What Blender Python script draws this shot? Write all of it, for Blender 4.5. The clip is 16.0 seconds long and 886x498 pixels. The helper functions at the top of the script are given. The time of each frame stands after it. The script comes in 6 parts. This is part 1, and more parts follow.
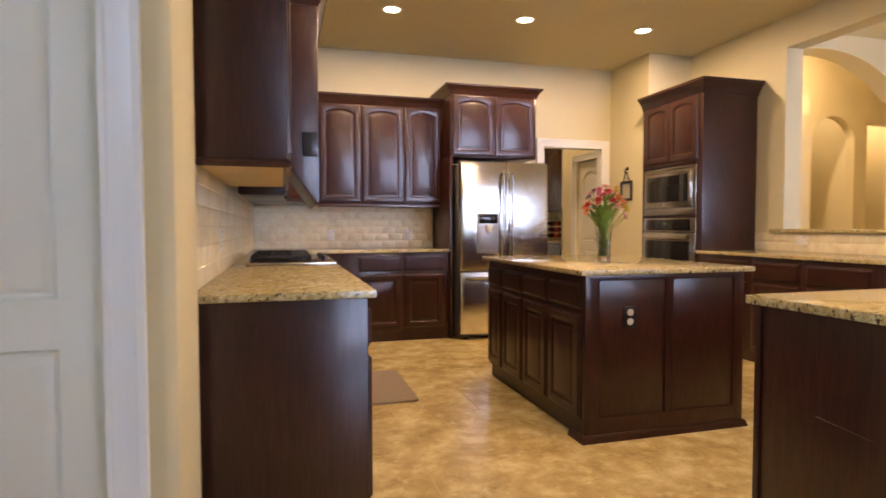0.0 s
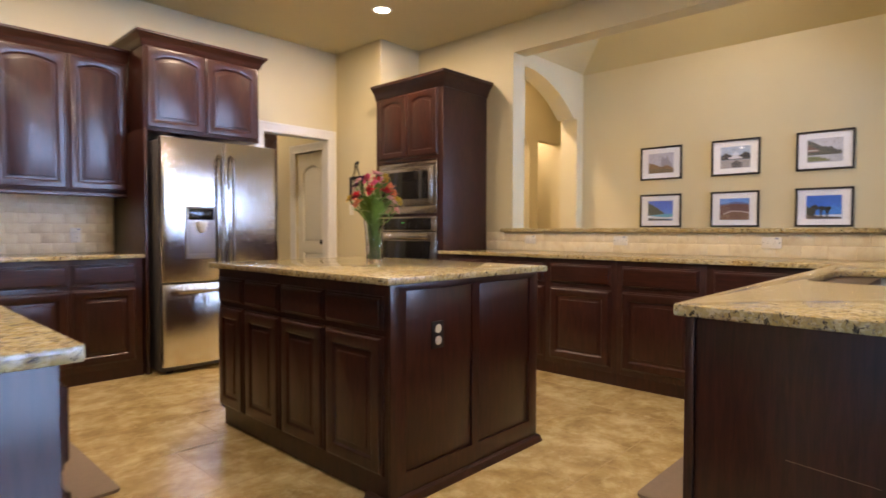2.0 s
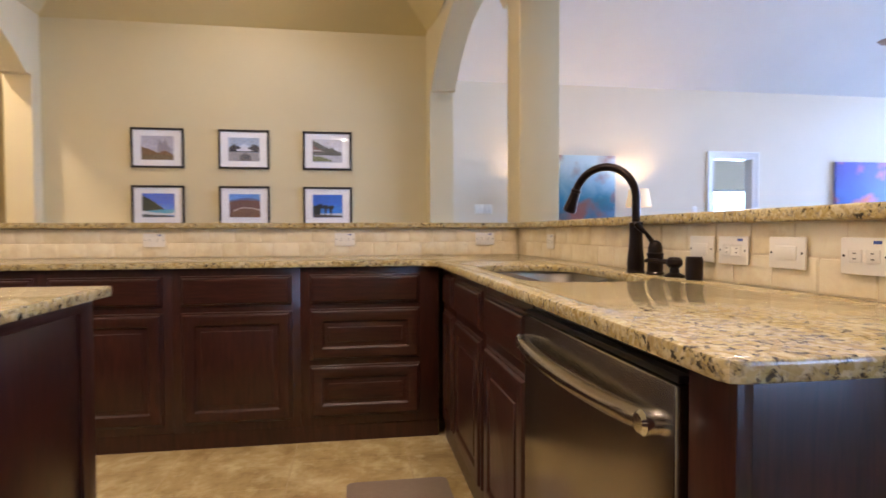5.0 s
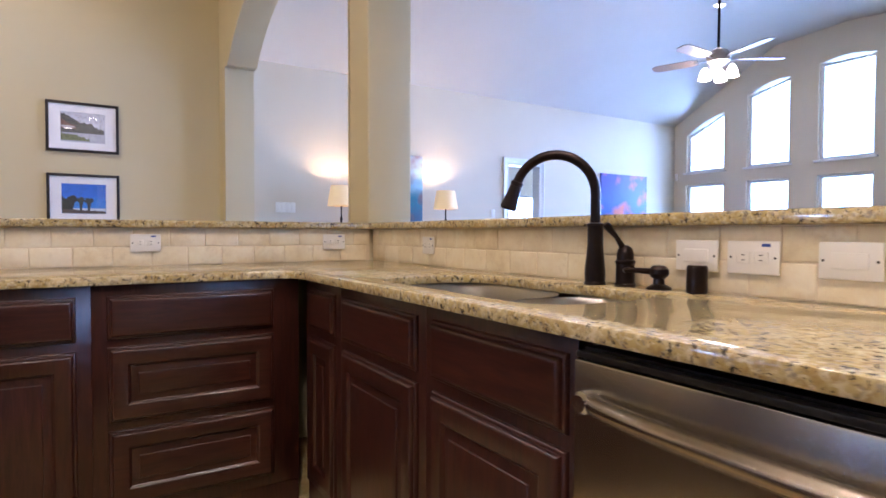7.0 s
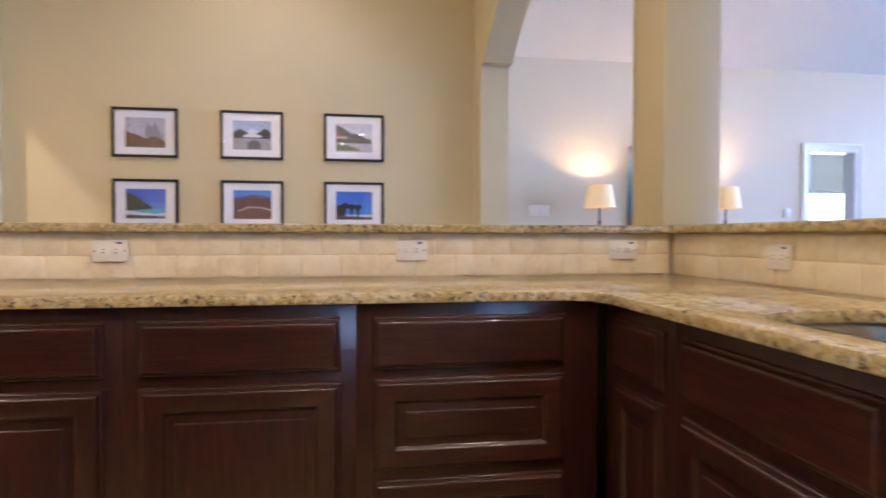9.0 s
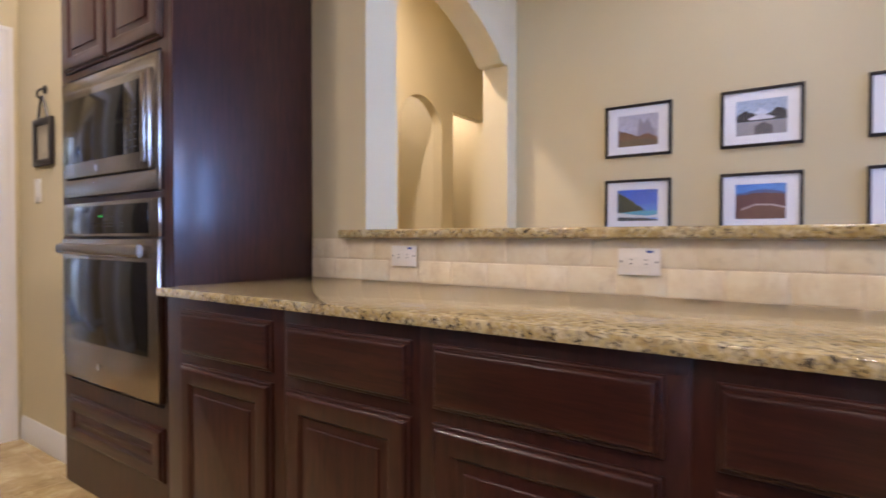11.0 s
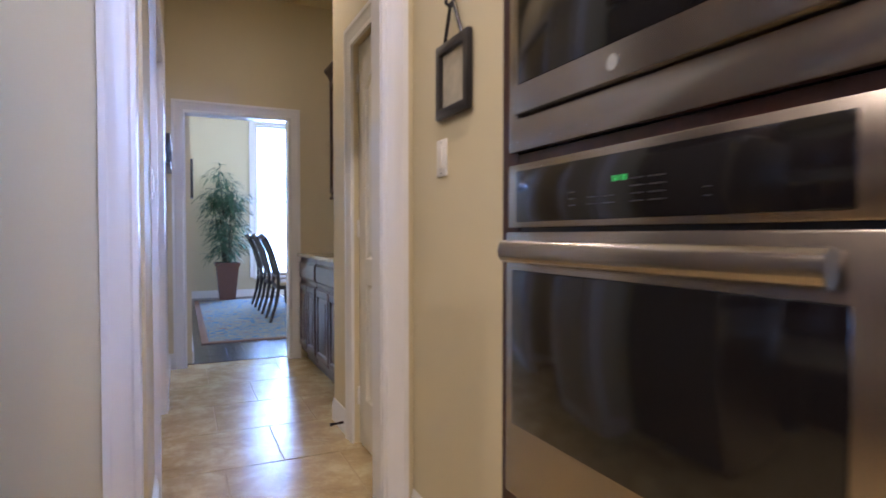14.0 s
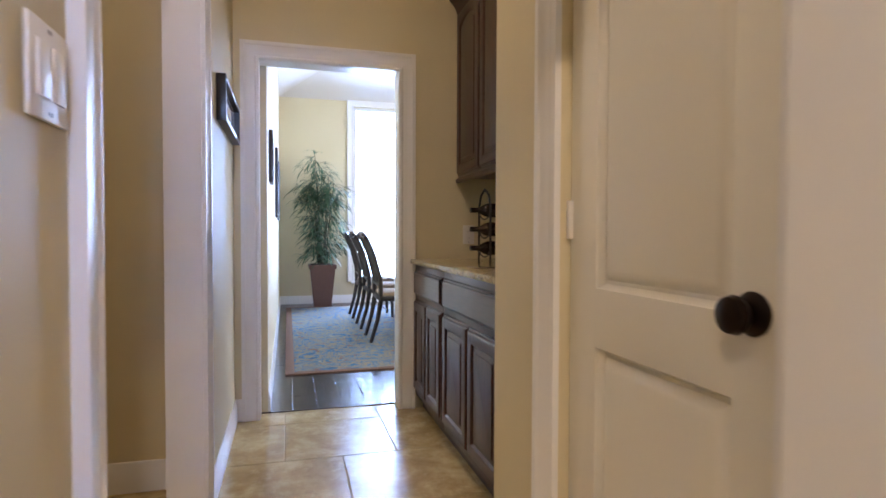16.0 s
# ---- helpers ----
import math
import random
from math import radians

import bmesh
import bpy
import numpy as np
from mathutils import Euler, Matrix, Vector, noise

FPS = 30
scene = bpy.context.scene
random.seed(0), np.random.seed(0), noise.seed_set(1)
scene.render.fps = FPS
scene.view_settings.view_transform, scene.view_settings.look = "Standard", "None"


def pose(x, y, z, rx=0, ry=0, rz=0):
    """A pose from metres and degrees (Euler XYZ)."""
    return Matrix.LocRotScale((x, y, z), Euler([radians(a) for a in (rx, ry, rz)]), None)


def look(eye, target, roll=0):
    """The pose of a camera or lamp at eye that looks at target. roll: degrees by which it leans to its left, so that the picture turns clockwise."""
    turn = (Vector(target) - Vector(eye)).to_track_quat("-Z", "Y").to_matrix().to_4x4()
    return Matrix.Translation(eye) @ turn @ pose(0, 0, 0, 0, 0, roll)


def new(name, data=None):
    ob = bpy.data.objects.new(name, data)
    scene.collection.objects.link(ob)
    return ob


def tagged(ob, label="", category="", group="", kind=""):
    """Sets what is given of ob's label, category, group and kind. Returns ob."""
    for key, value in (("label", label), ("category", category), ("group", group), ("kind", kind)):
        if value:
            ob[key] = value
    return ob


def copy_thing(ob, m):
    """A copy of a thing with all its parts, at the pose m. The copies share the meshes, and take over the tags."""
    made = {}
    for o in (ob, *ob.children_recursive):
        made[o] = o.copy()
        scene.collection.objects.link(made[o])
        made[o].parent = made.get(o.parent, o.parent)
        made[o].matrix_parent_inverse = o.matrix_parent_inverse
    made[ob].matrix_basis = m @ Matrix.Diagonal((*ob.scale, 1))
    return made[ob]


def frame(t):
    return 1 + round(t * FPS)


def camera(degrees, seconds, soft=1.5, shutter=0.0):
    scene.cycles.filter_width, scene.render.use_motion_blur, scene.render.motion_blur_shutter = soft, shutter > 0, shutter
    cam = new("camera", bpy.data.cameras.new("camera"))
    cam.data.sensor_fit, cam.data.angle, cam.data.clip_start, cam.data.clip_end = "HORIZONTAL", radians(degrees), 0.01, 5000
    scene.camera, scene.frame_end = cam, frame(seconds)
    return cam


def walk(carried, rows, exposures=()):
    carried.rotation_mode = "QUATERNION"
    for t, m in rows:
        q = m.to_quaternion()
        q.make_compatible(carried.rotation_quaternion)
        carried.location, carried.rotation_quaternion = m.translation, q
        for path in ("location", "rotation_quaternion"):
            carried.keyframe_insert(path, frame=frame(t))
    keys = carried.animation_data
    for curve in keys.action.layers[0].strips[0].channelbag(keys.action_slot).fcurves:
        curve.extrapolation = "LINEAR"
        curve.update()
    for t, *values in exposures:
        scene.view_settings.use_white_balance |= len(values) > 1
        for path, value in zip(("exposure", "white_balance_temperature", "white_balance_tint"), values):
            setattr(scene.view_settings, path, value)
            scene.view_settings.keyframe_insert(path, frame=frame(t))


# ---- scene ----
PATH = [
    (0, (-0.188, -0.143, 1.147), (0.354, 1.781, 1.069), -0.1),
    (0.5, (-0.224, 0.104, 1.132), (0.559, 1.943, 1.053), -0.1),
    (1, (-0.217, 0.349, 1.121), (0.78, 2.082, 1.046), 0.1),
    (1.5, (-0.211, 0.604, 1.113), (1.032, 2.169, 1.043), 0.2),
    (2, (-0.133, 0.851, 1.103), (1.326, 2.217, 1.037), 0.1),
    (2.5, (-0.038, 1.07, 1.099), (1.599, 2.218, 1.035), 0.1),
    (3, (0.058, 1.305, 1.089), (1.848, 2.196, 1.026), 0.1),
    (3.5, (0.208, 1.484, 1.074), (2.115, 2.084, 1.013), 0.1),
    (4, (0.381, 1.605, 1.073), (2.355, 1.921, 1.012), 0.0),
    (4.5, (0.544, 1.698, 1.0702), (2.543, 1.728, 1.0065), -0.34),
    (5, (0.716, 1.814, 1.065), (2.691, 1.503, 1.005), -0.15),
    (7.5, (1.588, 2.093, 1.068), (3.266, 1.005, 1.0125), 0.14),
    (8, (1.761, 2.070, 1.075), (3.484, 1.057, 1.0245), 0.12),
    (8.5, (1.924, 2.062, 1.0757), (3.803, 1.379, 1.033), 0),
    (9, (2.041, 2.073, 1.0733), (4.018, 1.779, 1.0313), 0.08),
    (9.5, (2.198, 2.13, 1.0959), (4.194, 2.242, 1.0562), -0.24),
    (10, (2.341, 2.21, 1.0881), (4.274, 2.722, 1.0521), -0.23),
    (12.5, (2.842, 3.106, 1.092), (3.932, 4.783, 1.043), -0.0),
    (13, (2.861, 3.403, 1.081), (3.869, 5.13, 1.034), -0.1),
    (13.5, (2.895, 3.779, 1.088), (3.842, 5.54, 1.043), 0.1),
    (14, (2.96, 4.157, 1.078), (3.795, 5.974, 1.028), 0.0),
    (14.5, (2.986, 4.512, 1.069), (3.667, 6.392, 1.018), -0.0),
    (15, (3.001, 4.944, 1.082), (3.581, 6.857, 1.027), 0.2),
    (15.2, (3.041, 5.093, 1.073), (3.596, 7.014, 1.017), 0.1),
    (15.5, (3.077, 5.366, 1.079), (3.624, 7.289, 1.023), 0.2),
    (16, (3.141, 5.775, 1.077), (3.67, 7.703, 1.022), 0.2),
]
cam = camera(76.0, 16.0, soft=1.6, shutter=0.4)
walk(cam, [(t, look(e, g, r)) for t, e, g, r in PATH],
     [(0, 0.10, 8500, 27), (0.5, -0.02, 8900, 26), (1, -0.02, 8400, 25), (2, -0.02, 7000, 22), (3, 0.02, 6700, 22), (5, 0.0, 6500, 24), (7.5, 0.03, 5700, 27), (8, 0.05, 5700, 28), (8.5, 0.03, 6100, 27), (9.5, -0.02, 6200, 26), (12.5, -0.05, 5200, 29), (14, -0.16, 5500, 27), (15, -0.12, 5600, 26), (15.5, -0.10, 5700, 25), (16, 0.08, 6300, 26)])

# ---- world and large lights ----
world = bpy.data.worlds.new("world")
scene.world = world
world.use_nodes = True
sky = world.node_tree.nodes.new("ShaderNodeTexSky")
sky.sky_type, sky.sun_disc = "NISHITA", False
sky.sun_elevation, sky.sun_rotation = radians(48), radians(200)
back = world.node_tree.nodes["Background"]
back.inputs["Strength"].default_value = 0.14
world.node_tree.links.new(sky.outputs[0], back.inputs["Color"])
scene.view_settings.exposure = 0.0

WARM = (1.0, 0.84, 0.62)
DAY = (0.36, 0.57, 1.0)


def lamp(name, kind, m, power, color, **more):
    data = bpy.data.lights.new(name, kind)
    data.energy, data.color = power, color
    for key, value in more.items():
        if key == "shape":
            data.shape = value
        elif key == "size":
            data.size = value
        elif key == "size_y":
            data.size_y = value
        elif key == "soft":
            data.shadow_soft_size = value
        elif key == "spot":
            data.spot_size, data.spot_blend = radians(value), 0.6
        elif key == "spread":
            data.spread = radians(value)
        elif key == "angle":
            data.angle = radians(value)
    ob = new(name, data)
    ob.matrix_world = m
    return ob


lamp("sun", "SUN", look((3, -20, 14), (3, 0, 0)), 2.0, (1, 0.95, 0.88), angle=0.6)


# ---- materials ----
class Mat:
    """A small builder of node materials."""

    def __init__(self, name, rough=0.5, metal=0.0, spec=0.5):
        self.m = bpy.data.materials.new(name)
        self.m.use_nodes = True
        self.n, self.l = self.m.node_tree.nodes, self.m.node_tree.links
        self.b = self.n["Principled BSDF"]
        self.b.inputs["Roughness"].default_value = rough
        self.b.inputs["Metallic"].default_value = metal
        self.b.inputs["Specular IOR Level"].default_value = spec
        self.co = self.n.new("ShaderNodeTexCoord").outputs["Object"]

    def world(self):
        """Take the place in the world, so that pieces don't repeat."""
        self.co = self.n.new("ShaderNodeNewGeometry").outputs["Position"]
        return self

    def shift(self):
        """Move the pattern by a chance amount from object to object."""
        info = self.n.new("ShaderNodeObjectInfo")
        mul = self.n.new("ShaderNodeMath")
        mul.operation, mul.inputs[1].default_value = "MULTIPLY", 37.0
        self.l.new(info.outputs["Random"], mul.inputs[0])
        add = self.n.new("ShaderNodeVectorMath")
        self.l.new(self.co, add.inputs[0])
        self.l.new(mul.outputs[0], add.inputs[1])
        self.co = add.outputs[0]
        return self

    def scaled(self, s):
        node = self.n.new("ShaderNodeMapping")
        node.inputs["Scale"].default_value = s
        self.l.new(self.co, node.inputs["Vector"])
        return node.outputs[0]

    def noise(self, scale, detail=5, rough=0.6, stretch=None, warp=0.0):
        node = self.n.new("ShaderNodeTexNoise")
        node.inputs["Scale"].default_value, node.inputs["Detail"].default_value = scale, detail
        node.inputs["Roughness"].default_value, node.inputs["Distortion"].default_value = rough, warp
        self.l.new(self.scaled(stretch) if stretch else self.co, node.inputs["Vector"])
        return node.outputs["Fac"]

    def cells(self, scale, what="Color", feature="F1"):
        node = self.n.new("ShaderNodeTexVoronoi")
        node.feature = feature
        node.inputs["Scale"].default_value = scale
        self.l.new(self.co, node.inputs["Vector"])
        return node.outputs[what]

    def ramp(self, fac, stops):
        node = self.n.new("ShaderNodeValToRGB")
        el = node.color_ramp.elements
        while len(el) < len(stops):
            el.new(0.5)
        for e, (p, c) in zip(el, stops):
            e.position = p
            e.color = (*c, 1) if not isinstance(c, (int, float)) else (c, c, c, 1)
        self.l.new(fac, node.inputs["Fac"])
        return node.outputs["Color"]

    def mix(self, a, b, fac, kind="MIX"):
        node = self.n.new("ShaderNodeMixRGB")
        node.blend_type = kind
        for socket, value in ((node.inputs[0], fac), (node.inputs[1], a), (node.inputs[2], b)):
            if isinstance(value, (int, float)):
                socket.default_value = value
            elif isinstance(value, tuple):
                socket.default_value = (*value, 1)
            else:
                self.l.new(value, socket)
        return node.outputs[0]

    def color(self, c):
        if isinstance(c, tuple):
            self.b.inputs["Base Color"].default_value = (*c, 1)
        else:
            self.l.new(c, self.b.inputs["Base Color"])
        return self

    def rough(self, fac, low, high):
        node = self.n.new("ShaderNodeMapRange")
        node.inputs["To Min"].default_value, node.inputs["To Max"].default_value = low, high
        self.l.new(fac, node.inputs["Value"])
        self.l.new(node.outputs[0], self.b.inputs["Roughness"])
        return self

    def bump(self, fac, strength, distance=0.002):
        node = self.n.new("ShaderNodeBump")
        node.inputs["Strength"].default_value, node.inputs["Distance"].default_value = strength, distance
        self.l.new(fac, node.inputs["Height"])
        self.l.new(node.outputs[0], self.b.inputs["Normal"])
        return self

    def glow(self, c, strength):
        self.b.inputs["Emission Color"].default_value = (*c, 1)
        self.b.inputs["Emission Strength"].default_value = strength
        return self


def paint(name, c, rough=0.55, relief=0.12):
    m = Mat(name, rough).world()
    big = m.noise(1.3, 3)
    m.color(m.mix(tuple(0.94 * v for v in c), tuple(min(1, 1.05 * v) for v in c), big))
    m.bump(m.noise(160, 2), relief, 0.001)
    return m.m


def dark_wood(name, a, b, stretch, rough=(0.30, 0.42)):
    m = Mat(name, 0.35, 0.0, 0.32).shift()
    grain = m.noise(9, 8, 0.65, stretch, 0.6)
    blotch = m.noise(3.0, 3)
    c = m.mix(m.ramp(grain, [(0.3, a), (0.72, b)]), tuple(0.55 * v for v in a), m.ramp(blotch, [(0.45, 0.0), (0.8, 0.5)]))
    m.color(c)
    m.b.inputs["Coat Weight"].default_value, m.b.inputs["Coat Roughness"].default_value = 0.38, 0.17
    m.rough(m.noise(14, 4, 0.6, stretch), *rough)
    m.bump(grain, 0.06, 0.001)
    return m.m


def granite(name):
    m = Mat(name, 0.1).world()
    big = m.noise(6, 4, 0.6, None, 0.6)
    fine = m.noise(70, 5, 0.7)
    base = m.mix(m.ramp(big, [(0.3, (0.54, 0.44, 0.22)), (0.5, (0.43, 0.33, 0.13)), (0.72, (0.60, 0.52, 0.33))]),
                 (0.66, 0.59, 0.41), m.ramp(m.cells(120), [(0.45, 0.0), (0.75, 0.6)]))
    gold = m.mix(base, (0.30, 0.20, 0.07), m.ramp(m.noise(38, 5, 0.7, None, 0.5), [(0.50, 0.0), (0.62, 0.7)]))
    grey = m.mix(gold, (0.20, 0.18, 0.16), m.ramp(fine, [(0.54, 0.0), (0.62, 0.7)]))
    black = m.mix(grey, (0.028, 0.026, 0.026), m.ramp(m.noise(58, 5, 0.75, None, 0.5), [(0.555, 0.0), (0.60, 0.92)]))
    m.color(black)
    m.rough(fine, 0.05, 0.13)
    return m.m


def travertine(name, a, b, c, rough=(0.3, 0.5), scale=5.0, tone=0.10):
    m = Mat(name, 0.4).world()
    info = m.n.new("ShaderNodeObjectInfo")
    cloud = m.noise(scale, 8, 0.68, None, 0.25)
    veins = m.noise(scale * 3.4, 6, 0.7, None, 0.15)
    col = m.ramp(cloud, [(0.33, a), (0.50, b), (0.66, c)])
    col = m.mix(col, c, m.ramp(m.noise(scale * 1.9, 5, 0.7, None, 0.15), [(0.54, 0.0), (0.66, 0.6)]))
    col = m.mix(col, tuple(0.75 * v for v in a), m.ramp(veins, [(0.56, 0.0), (0.74, 0.5)]))
    col = m.mix(col, (0.9, 0.8, 0.62), m.ramp(info.outputs["Random"], [(0.0, 0.0), (1.0, tone * 2.2)]), "MIX")
    m.color(col)
    m.rough(veins, *rough)
    m.bump(veins, 0.10, 0.002)
    return m.m


def steel(name, c=(0.40, 0.35, 0.29), rough=0.26, stretch=(1, 1, 90)):
    m = Mat(name, rough, 1.0)
    streak = m.noise(8, 4, 0.6, stretch)
    m.color(m.mix(c, tuple(0.97 * v for v in c), streak))
    m.rough(streak, rough - 0.01, rough + 0.015)
    if stretch[0] > 1:
        m.bump(m.mix(m.noise(9, 1, 0.4, (1, 1, 0.06)), m.noise(8, 2, 0.5, (1, 1, 40)), 0.4), 0.35, 0.004)
    return m.m


def plain(name, c, rough=0.5, metal=0.0, var=0.08, scale=18, relief=0.03):
    m = Mat(name, rough, metal).shift()
    f = m.noise(scale, 4)
    m.color(m.mix(tuple((1 - var) * v for v in c), tuple(min(1, (1 + var) * v) for v in c), f))
    m.bump(f, relief, 0.001)
    return m.m


def glass(name, tint=(1, 1, 1), rough=0.0):
    m = Mat(name, rough)
    m.color(tint)
    m.b.inputs["Transmission Weight"].default_value = 1.0
    m.b.inputs["IOR"].default_value = 1.45
    return m.m


def glow(name, c, strength):
    return Mat(name, 0.6).color(c).glow(c, strength).m


WALL = paint("wall_paint", (0.66, 0.58, 0.37))
# taken as the same paint as WALL, with the daylight's paleness in the colour
LIVING = paint("daylit_wall_paint", (0.68, 0.60, 0.46))
CEIL = paint("ceiling_paint", (0.64, 0.55, 0.31), 0.7, 0.3)
LCEIL = paint("living_ceiling_paint", (0.68, 0.64, 0.58), 0.7, 0.3)
WHITE = paint("white_trim_paint", (0.80, 0.79, 0.76), 0.28, 0.02)
DOORW = paint("white_door_paint", (0.77, 0.74, 0.64), 0.3, 0.03)
WOOD = dark_wood("dark_cabinet_wood", (0.019, 0.0058, 0.0044), (0.062, 0.0172, 0.0105), (7, 7, 0.7))
WOODH = dark_wood("dark_cabinet_wood_level", (0.019, 0.0058, 0.0044), (0.062, 0.0172, 0.0105), (0.7, 7, 7))
BLACKWOOD = dark_wood("black_chair_wood", (0.012, 0.010, 0.010), (0.03, 0.022, 0.018), (5, 5, 0.8))
PLANKW = dark_wood("dark_floor_wood", (0.020, 0.012, 0.009), (0.055, 0.032, 0.022), (7, 0.6, 7), (0.18, 0.32))
RAWWOOD = plain("raw_wood_underside", (0.55, 0.40, 0.20), 0.6, 0, 0.12, 9)
GRANITE = granite("granite")
SPLASH = travertine("splash_travertine", (0.65, 0.53, 0.33), (0.77, 0.67, 0.46), (0.83, 0.76, 0.57), (0.3, 0.5), 7, 0.13)
SPLASHG = plain("splash_grout", (0.74, 0.63, 0.45), 0.85, 0, 0.15, 60)
FLOORT = travertine("floor_travertine", (0.32, 0.222, 0.088), (0.46, 0.340, 0.150), (0.63, 0.525, 0.290), (0.16, 0.32), 4.6, 0.02)
GROUT = plain("grout", (0.41, 0.30, 0.135), 0.85, 0, 0.15, 60)
STEEL = steel("brushed_steel")
STEELV = steel("brushed_steel_doors", (0.72, 0.70, 0.67), 0.15, (90, 90, 1))
STEELD = steel("brushed_steel_dishwasher", (0.46, 0.42, 0.37), 0.24)
SINKSTEEL = steel("satin_sink_steel", (0.56, 0.54, 0.51), 0.30)
CHROME = plain("chrome", (0.78, 0.78, 0.78), 0.09, 1.0, 0.02)
SIDEGREY = plain("fridge_side_grey", (0.16, 0.15, 0.15), 0.45, 0.3)
BLACK = plain("black_plastic", (0.012, 0.012, 0.014), 0.3)
BLACKGLASS = plain("black_glass", (0.010, 0.009, 0.009), 0.10, 0, 0.02)
IRON = plain("cast_iron", (0.015, 0.015, 0.016), 0.55, 0.2, 0.2, 60, 0.15)
BRONZE = plain("oiled_bronze", (0.022, 0.014, 0.012), 0.28, 0.75, 0.25, 30)
PLATE = plain("white_plate", (0.80, 0.77, 0.70), 0.35, 0, 0.02)
SLOT = plain("dark_slot", (0.05, 0.045, 0.04), 0.6)
MAT = plain("grey_brown_mat", (0.22, 0.165, 0.12), 0.85, 0, 0.12, 40, 0.2)
GLASS = glass("clear_glass")
WATER = glass("water", (0.93, 1.0, 0.96))
MATTE = plain("white_mount", (0.78, 0.77, 0.76), 0.7, 0, 0.02)
FRAMEB = plain("black_frame", (0.014, 0.011, 0.011), 0.35)
BULB = glow("lamp_glow", (1.0, 0.86, 0.62), 14)
LENS = glow("downlight_glow", (1.0, 0.90, 0.72), 22)
DAYGLOW = glow("window_daylight", (0.38, 0.63, 1.0), 11.0)


# ---- building helpers ----
def add_box(bm, x0, x1, y0, y1, z0, z1, bevel=0.0):
    tmp = bmesh.new()
    bmesh.ops.create_cube(tmp, size=1)
    for v in tmp.verts:
        v.co = Vector((x0 + (v.co.x + 0.5) * (x1 - x0), y0 + (v.co.y + 0.5) * (y1 - y0), z0 + (v.co.z + 0.5) * (z1 - z0)))
    if bevel:
        bmesh.ops.bevel(tmp, geom=list(tmp.edges), offset=bevel, segments=2, profile=0.5, affect="EDGES")
    return merge(bm, tmp)


def merge(bm, tmp, m=None):
    if m is not None:
        tmp.transform(m)
    me = bpy.data.meshes.new("tmp")
    tmp.to_mesh(me)
    tmp.free()
    bm.from_mesh(me)
    bpy.data.meshes.remove(me)
    return bm


def box(x0, x1, y0, y1, z0, z1, bevel=0.0):
    return add_box(bmesh.new(), x0, x1, y0, y1, z0, z1, bevel)


def finish(bm, name, material, smooth=True):
    bmesh.ops.recalc_face_normals(bm, faces=list(bm.faces))
    me = bpy.data.meshes.new(name)
    bm.to_mesh(me)
    bm.free()
    me.materials.append(material)
    if smooth:
        me.shade_smooth()
        me.set_sharp_from_angle(angle=radians(32))
    return me


def part(name, bm, material, parent=None, label=""):
    ob = new(name, finish(bm, name, material))
    ob.parent = parent
    if label:
        ob["label"] = label
    return ob


def thing(name, m, label, category, group=""):
    ob = new(name)
    ob.empty_display_size = 0.1
    ob.matrix_world = m
    return tagged(ob, label, category, group)


def setting(name, bm, material, label, category):
    return tagged(part(name, bm, material), label, category, "", "structure")


def solid(loops, lo, hi, axis="z", bevel=0.0, seg=2):
    """Flat outlines, holes after the outer one, drawn out from lo to hi along an axis."""
    bm = bmesh.new()
    for loop in loops:
        vs = [bm.verts.new((u, v, 0)) for u, v in loop]
        for i, v in enumerate(vs):
            bm.edges.new((v, vs[(i + 1) % len(vs)]))
    bmesh.ops.triangle_fill(bm, use_beauty=True, edges=list(bm.edges))
    out = bmesh.ops.extrude_face_region(bm, geom=list(bm.faces))
    for v in out["geom"]:
        if isinstance(v, bmesh.types.BMVert):
            v.co.z = hi - lo
    for v in bm.verts:
        u, w, h = v.co.x, v.co.y, v.co.z + lo
        v.co = (u, w, h) if axis == "z" else ((u, h, w) if axis == "y" else (h, u, w))
    bmesh.ops.recalc_face_normals(bm, faces=list(bm.faces))
    if bevel:
        rims = [e for e in bm.edges if len(e.link_faces) == 2 and e.calc_face_angle() > 1.2]
        bmesh.ops.bevel(bm, geom=rims, offset=bevel, segments=seg, profile=0.5, affect="EDGES", clamp_overlap=True)
    return bm


def turned(profile, n=24, bm=None, at=(0, 0, 0)):
    """A round thing from (radius, height) pairs."""
    bm = bm or bmesh.new()
    rings = []
    for r, z in profile:
        rings.append([bm.verts.new((at[0] + r * math.cos(2 * math.pi * k / n), at[1] + r * math.sin(2 * math.pi * k / n), at[2] + z)) for k in range(n)])
    for a, b in zip(rings, rings[1:]):
        for k in range(n):
            bm.faces.new((a[k], a[(k + 1) % n], b[(k + 1) % n], b[k]))
    for ring in (rings[0], rings[-1]):
        if len(set((round(v.co.x, 5), round(v.co.y, 5)) for v in ring)) > 2:
            bm.faces.new(ring)
    return bm


